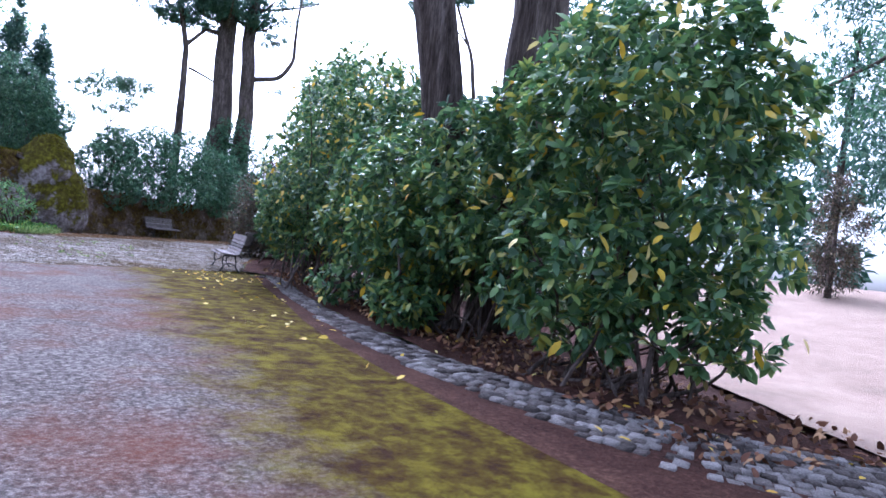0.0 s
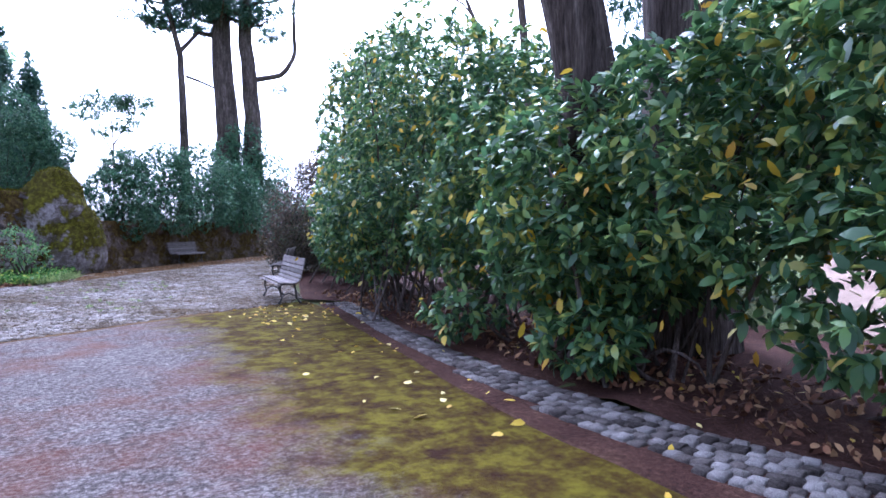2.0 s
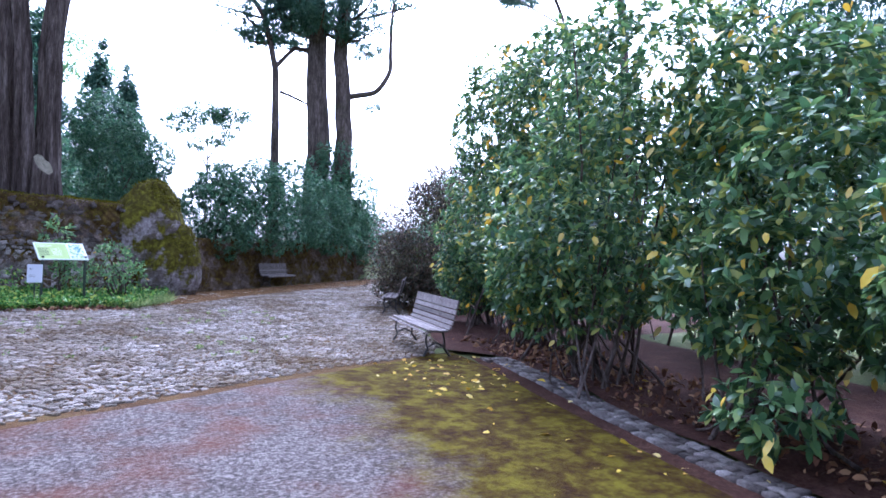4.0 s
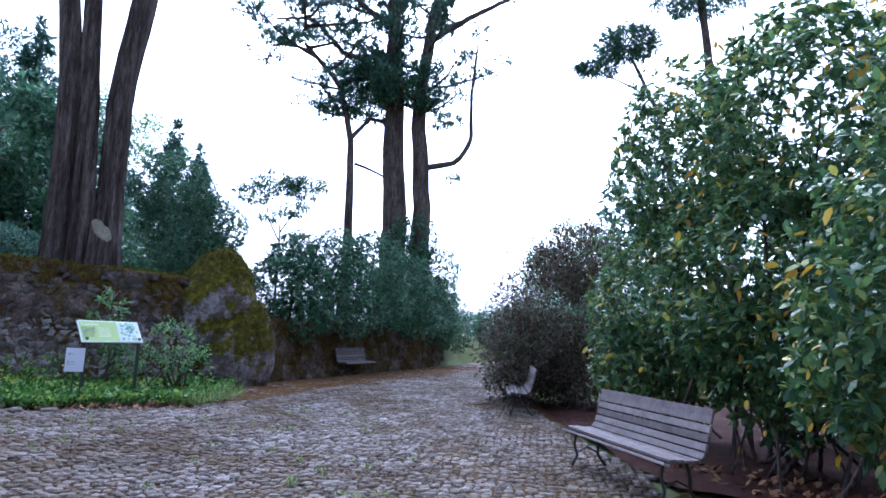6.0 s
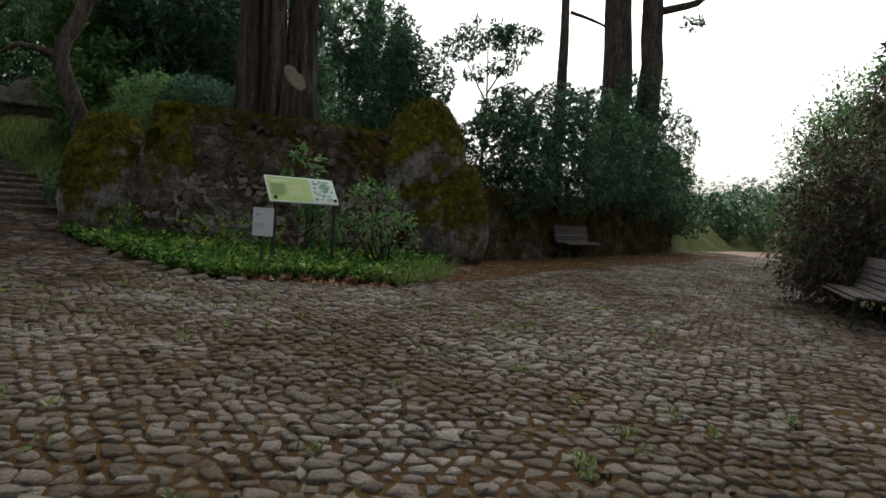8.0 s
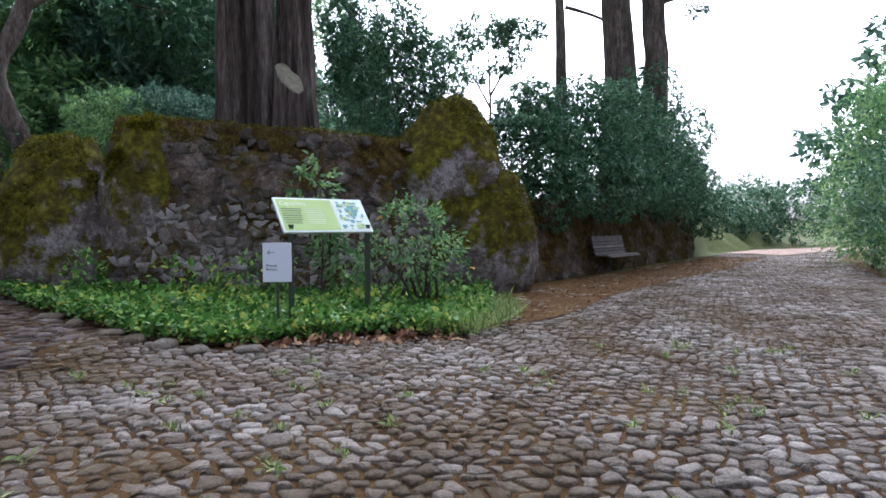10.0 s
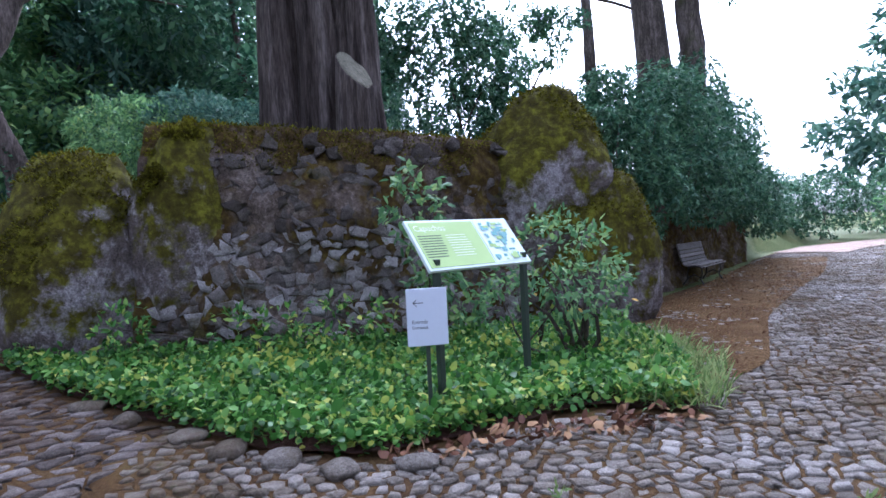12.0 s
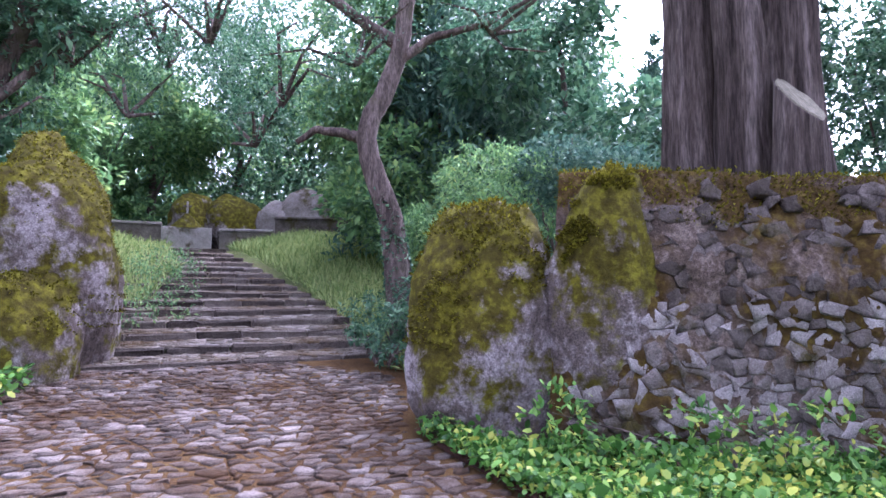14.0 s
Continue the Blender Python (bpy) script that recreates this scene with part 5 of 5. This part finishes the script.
for k, (x, y, z, s) in enumerate(((19.5, 24.5, 1.5, 2.0), (23, 27, 1.8, 2.4), (27, 28.5, 2.0, 2.6), (32, 27, 2.2, 2.8), (20, 12, 1.8, 2.0), (24, 14.5, 2.2, 2.4), (29, 15, 2.6, 2.8), (16, 24, 1.6, 1.9), (36, 33, 2.4, 3.2), (28, 36, 2.4, 3.2), (20, 36, 2.4, 3.2))):
    shrub("rounded green shrub beyond the end of the path", [(x, y, z, s, s, s * 0.8), (x + s * 0.5, y + 0.6, z * 1.3, s * 0.7, s * 0.7, s * 0.6)], 5200, 0.24, "laurel", 130 + k, 4, group="shrubs beyond the path")


# ---- benches ----
def bench(label, at, turn, length=1.9):
    """A park bench: cast-iron ends, slats along a curved seat and back. Its front looks along -y before it is turned."""
    ob = thing("park_bench", label, "bench", at, turn, "park benches")
    prof = [(-0.27, 0.40, -18), (-0.20, 0.435, 4), (-0.115, 0.435, 2), (-0.03, 0.425, -4), (0.055, 0.425, 4), (0.135, 0.47, 55), (0.17, 0.55, 74), (0.195, 0.635, 76), (0.215, 0.72, 77), (0.235, 0.805, 77), (0.25, 0.875, 80)]
    for y, z, a in prof:
        put("slat", box((length, 0.072, 0.028), (0, y, z), (a, 0, 0), 0.006), "slat", ob)
    for x in (-length / 2 + 0.17, length / 2 - 0.17):
        end = put("iron_end", joined([
            tube_arrays([(x, -0.27, 0.375), (x, -0.1, 0.405), (x, 0.06, 0.395), (x, 0.15, 0.45), (x, 0.21, 0.62), (x, 0.275, 0.89)], [0.018] * 6, 6),
            tube_arrays([(x, -0.20, 0.39), (x, -0.22, 0.25), (x, -0.18, 0.12), (x, -0.25, 0.0)], [0.02, 0.017, 0.017, 0.024], 6),
            tube_arrays([(x, 0.06, 0.40), (x, 0.10, 0.25), (x, 0.10, 0.12), (x, 0.2, 0.0)], [0.02, 0.017, 0.017, 0.024], 6),
            tube_arrays([(x, -0.19, 0.15), (x, -0.05, 0.22), (x, 0.10, 0.15)], [0.012] * 3, 6)]), "iron", ob, "black cast-iron end frame")
    return ob


bench("weathered grey wooden slat bench with black iron legs, leaf-strewn", (6.47, -7.25, 0.02), -97, 2.1)
bench("weathered slat bench under a reddish shrub", (8.45, -1.3, 0.02), -117, 1.9)
bench("dark slat bench standing against the low stone wall", (7.35, 8.6, 0.03), 44, 1.9)


# ---- signs ----
def words(text, size, at, rot, mat, parent, name="lettering"):
    c = bpy.data.curves.new(name, "FONT")
    c.body, c.size, c.extrude = text, size, 0.0008
    tmp = bpy.data.objects.new(name, c)
    scene.collection.objects.link(tmp)
    dg = bpy.context.evaluated_depsgraph_get()
    me = bpy.data.meshes.new_from_object(tmp.evaluated_get(dg))
    bpy.data.objects.remove(tmp)
    me.transform(rot @ Matrix.Translation(at))
    me.materials.clear()
    return put(name, me, mat, parent)


GZ = float(ground_z(np.array(0.0), np.array(0.0)))
ang = math.degrees(math.atan2(0.62, 0.95))
panel = thing("information_board", "green and white tilted information board on dark posts", "sign", (0.03, 0.06, GZ), ang)
tilt = Matrix.Translation((0.0, 0, 1.14)) @ Matrix.Rotation(radians(52), 4, "X")
L, H = 1.16, 0.50


def on_board(w, h, x, y, lift, mat, name, parent, depth=0.003):
    bm = box((w, h, depth), (x + w / 2, y + h / 2, lift + depth / 2), soft=0)
    bm.transform(tilt)
    return put(name, bm, mat, parent)


bm = box((L, H, 0.03), (L / 2, H / 2, -0.015), soft=0.006)
bm.transform(tilt)
slab = put("board", bm, "board_white", panel, "white-edged tilted board")
on_board(L * 0.60, H - 0.05, 0.025, 0.025, 0.0005, "board", "green_field", slab)
on_board(L * 0.335, H - 0.05, 0.635 * L, 0.025, 0.0005, "board_white", "map_field", slab)
rm = np.random.default_rng(77)
for k in range(46):
    w, h = rm.uniform(0.02, 0.09), rm.uniform(0.012, 0.05)
    x, y = 0.64 * L + rm.uniform(0, 0.31 * L - w), 0.03 + rm.uniform(0, H - 0.07 - h)
    on_board(w, h, x, y, 0.004 + 0.0002 * k, "teal" if k % 3 else "board", "map_patch", slab, 0.001)
words("Capuchos", 0.082, (0.05, H - 0.115, 0.0045), tilt, "cream", slab, "title")
for k in range(9):
    on_board(rm.uniform(0.20, 0.25), 0.008, 0.05, H - 0.17 - 0.026 * k, 0.0045, "post", "text_line", slab, 0.001)
    on_board(rm.uniform(0.20, 0.25), 0.006, 0.34, H - 0.17 - 0.026 * k, 0.0045, "cream", "text_line", slab, 0.001)
for x in (0.10, L - 0.06):
    put("post", box((0.05, 0.05, 1.25), (x, 0.05, 0.60), soft=0.006), "post", panel, "dark green square post")
plate = thing("direction_sign", "small white direction plate with arrow on a thin post", "sign", (-0.03, -0.05, GZ), 2)
flat = Matrix.Translation((0, -0.03, 0)) @ Matrix.Rotation(radians(90), 4, "X")
bm = box((0.30, 0.42, 0.012), (0, 0.82, 0), soft=0.005)
bm.transform(flat)
pl = put("plate", bm, "plate", plate)
put("post", box((0.03, 0.03, 0.95), (0.0, 0.0, 0.47), soft=0.005), "post", plate, "thin dark post")
for n_, (w, h, x, y, a) in enumerate(((0.075, 0.006, -0.065, 0.925, 0), (0.035, 0.006, -0.088, 0.937, 45), (0.035, 0.006, -0.088, 0.913, -45))):
    bm = box((w, h, 0.002), (x, y, 0.0075), (0, 0, a), 0)
    bm.transform(flat)
    put("arrow", bm, "ink", pl)
words("Entrada", 0.038, (-0.115, 0.775, 0.0068), flat, "ink", pl)
words("Entrance", 0.033, (-0.115, 0.735, 0.0068), flat, "ink", pl)


# ---- fallen leaves ----
def fallen(n, mat, boxes, size, seed, name, label, height=ground_z, lift=0.03):
    r = np.random.default_rng(seed)
    me = mesh_of("fallen_leaf", *leaves(np.zeros((1, 3)), np.array([[1.0, 0, 0]]), size, 0.42, 0.3, 0.01, 0, r))
    me.materials.append(M[mat])
    for k in range(n):
        poly = boxes[r.integers(len(boxes))]
        q = np.array(poly)
        x, y = r.uniform(q.min(0), q.max(0))
        if not inside(poly, np.array(x), np.array(y)):
            continue
        ob = put(name, me, None)
        s = r.uniform(0.6, 1.3)
        ob.matrix_basis = pose(x, y, float(height(np.array(x), np.array(y))) + lift, r.normal(0, 14), r.normal(0, 14), r.uniform(0, 360)) @ Matrix.Scale(s, 4)
        tagged(ob, label, "leaf", name + "s on the ground")


fallen(150, "yellowleaf", [[(4.3, -20), (5.2, -20), (6.6, -8.6), (4.6, -8.6)], [(5.2, -10.5), (6.9, -10.5), (7.0, -8.2), (5.0, -8.4)]], 0.085, 51, "fallen_leaf", "pale yellow fallen leaf on the mossy verge", lift=0.025)
fallen(110, "yellowleaf", [[(5.6, -22), (8.5, -22), (7, -9), (6, -9)], [(6.6, -20), (8, -20), (8.6, -9), (7.6, -9)]], 0.10, 52, "fallen_leaf", "yellowed fallen leaf on the border and soil", lift=0.06)
pos, r = spread_cover([(6.4, -21), (8.6, -21.4), (9, -8), (7.5, -6.5), (6.7, -14)], 2600, 0.1, 53, 0.015, ground_z, 0.055)
tagged(put("dead_leaves", leaves(pos, np.tile((0.3, 0, 0), (len(pos), 1)), 0.10, 0.45, 0.3, 0.6, 0.0, r), "deadleaf"), "brown dead leaves scattered over the bed", "leaves", kind="stuff")
pos, r = spread_cover(LITTER, 5000, 0.1, 54, 0.008, ground_z, 0.03)
tagged(put("dead_leaves", leaves(pos, np.tile((0.3, 0, 0), (len(pos), 1)), 0.05, 0.3, 0.2, 0.6, 0.0, r), "deadleaf"), "small rusty needles and leaves on the forecourt", "leaves", kind="stuff")
pos, r = spread_cover([(-0.4, -0.75), (1.9, -0.55), (1.8, -0.25), (0.4, -0.3), (-0.4, -0.6)], 260, 0.1, 55, 0.01, ground_z, 0.035)
tagged(put("dead_leaves", leaves(pos, np.tile((0.3, 0, 0), (len(pos), 1)), 0.09, 0.45, 0.3, 0.6, 0.0, r), "deadleaf"), "red-brown leaves along the bed's edge", "leaves", kind="stuff")

# small weeds between the cobbles
r = np.random.default_rng(77)
c = np.c_[r.uniform(-3.5, 5.0, 110), r.uniform(-7.5, -1.0, 110)]
c = c[inside(PLAZA, c[:, 0], c[:, 1])]
p = np.repeat(c, 12, 0) + r.normal(0, 0.028, (len(c) * 12, 2))
pos = np.c_[p, ground_z(p[:, 0], p[:, 1]) + r.uniform(0.01, 0.04, len(p))]
tagged(put("weeds", leaves(pos, np.tile((0, 0, 0.8), (len(pos), 1)), 0.055, 0.25, 0.2, 0.6, 0.0, r), "grass"), "small green tufts growing between the cobbles", "weeds", kind="stuff")

# ---- pieces: setts of the border and stones of the rubble wall ----
rng = np.random.default_rng(61)


def sett_mesh(seed):
    r = np.random.default_rng(seed)
    c = np.array([[(-0.5, -0.5), (0, -0.51), (0.5, -0.5), (0.5, 0.5), (0, 0.51), (-0.5, 0.5)]]) * (0.116, 0.108) + r.normal(0, 0.004, (1, 6, 2))
    me = mesh_of("sett", *stones(c, lambda x, y: np.zeros(np.shape(x)), 0.004, 0.028, r, 0.04, (0.88, 0.94)))
    me.materials.append(M["sett"])
    return me


SETTS = [sett_mesh(k) for k in range(10)]
border = tagged(put("stone_border", ribbon(VERGE_OUT[1:] + [(6.9, -8.2)], [(9.2, -22.4)] + VERGE_IN[1:], 60, 8, 0.006, 0.01), "soil", smooth=True), "border of small grey granite setts beside the verge", "kerb", kind="structure")
in_l = resample([(9.0, -22.2)] + VERGE_IN[1:], 132)
out_l = resample([(7.4, -23.4), (6.2, -22.6), (5.5, -21.8)] + VERGE_OUT[1:], 400)
rest = []
count = 0
along = np.gradient(in_l, axis=0)
along /= np.linalg.norm(along, axis=1)[:, None]
across = np.c_[-along[:, 1], along[:, 0]]
for k in range(132):
    d = across[k]
    wide = 0.70 * np.linalg.norm(out_l - in_l[k], axis=1).min()
    for j in range(max(3, int(wide / 0.126))):
        p = in_l[k] + d * 0.126 * (j + 0.5) + along[k] * (0.06 * (j % 2)) + rng.normal(0, 0.006, 2)
        rot = math.degrees(math.atan2(d[1], d[0])) + rng.normal(0, 4)
        m = pose(p[0], p[1], 0.014 - 0.002 * j + rng.normal(0, 0.003), rng.normal(0, 2), rng.normal(0, 2), rot)
        if count < 300 and -21.2 < p[1] < -16.0:
            ob = put("sett", SETTS[rng.integers(10)], None, border)
            ob.matrix_basis = m
            count += 1
        else:
            me = SETTS[rng.integers(10)]
            v = np.empty(len(me.vertices) * 3)
            me.vertices.foreach_get("co", v)
            v = v.reshape(-1, 3) @ np.array(m.to_3x3()).T + np.array(m.translation)
            f = np.empty(len(me.loops), int)
            me.loops.foreach_get("vertex_index", f)
            rest.append((v, f.reshape(-1, 3)))
put("setts", joined(rest), "sett", border)["kind"] = "stuff"

LEN = 5.6
cells = hex_cells(0.0, LEN, 0.0, 2.4, 0.190, 0.130, 0.26, rng)
cm = cells.mean(1)
show = np.interp(cm[:, 1], [0, 1.1, 1.45, 1.8, 2.4], [1, 1.0, 0.90, 0.50, 0.22])
cells = cells[(rng.random(len(cm)) < show) & (cm[:, 0] > 0.25) & (cm[:, 0] < LEN - 0.1) & (cm[:, 1] > 0.02)]
rest = []
for k, c in enumerate(cells):
    m = c.mean(0)
    v, f = stones((c - m)[None], lambda x, y: np.zeros(np.shape(x)), 0.0025, 0.010, rng, 0.16, (0.82, 0.94))
    v = v + rng.normal(0, 0.003, v.shape)
    x, y = wall_point(m[0] / LEN, m[1])
    at = pose(x, y - wall_bulge(x, m[1]) + 0.002 + rng.normal(0, 0.005), m[1] + 0.12, 79 + rng.normal(0, 1.5), 0, 17 + rng.normal(0, 2))
    if k < 300:
        put("wall_stone", (v, f), "wallstone", rubble).matrix_basis = at
    else:
        rest.append((v @ np.array(at.to_3x3()).T + np.array(at.translation), f))
put("wall_stones", joined(rest), "wallstone", rubble)["kind"] = "stuff"
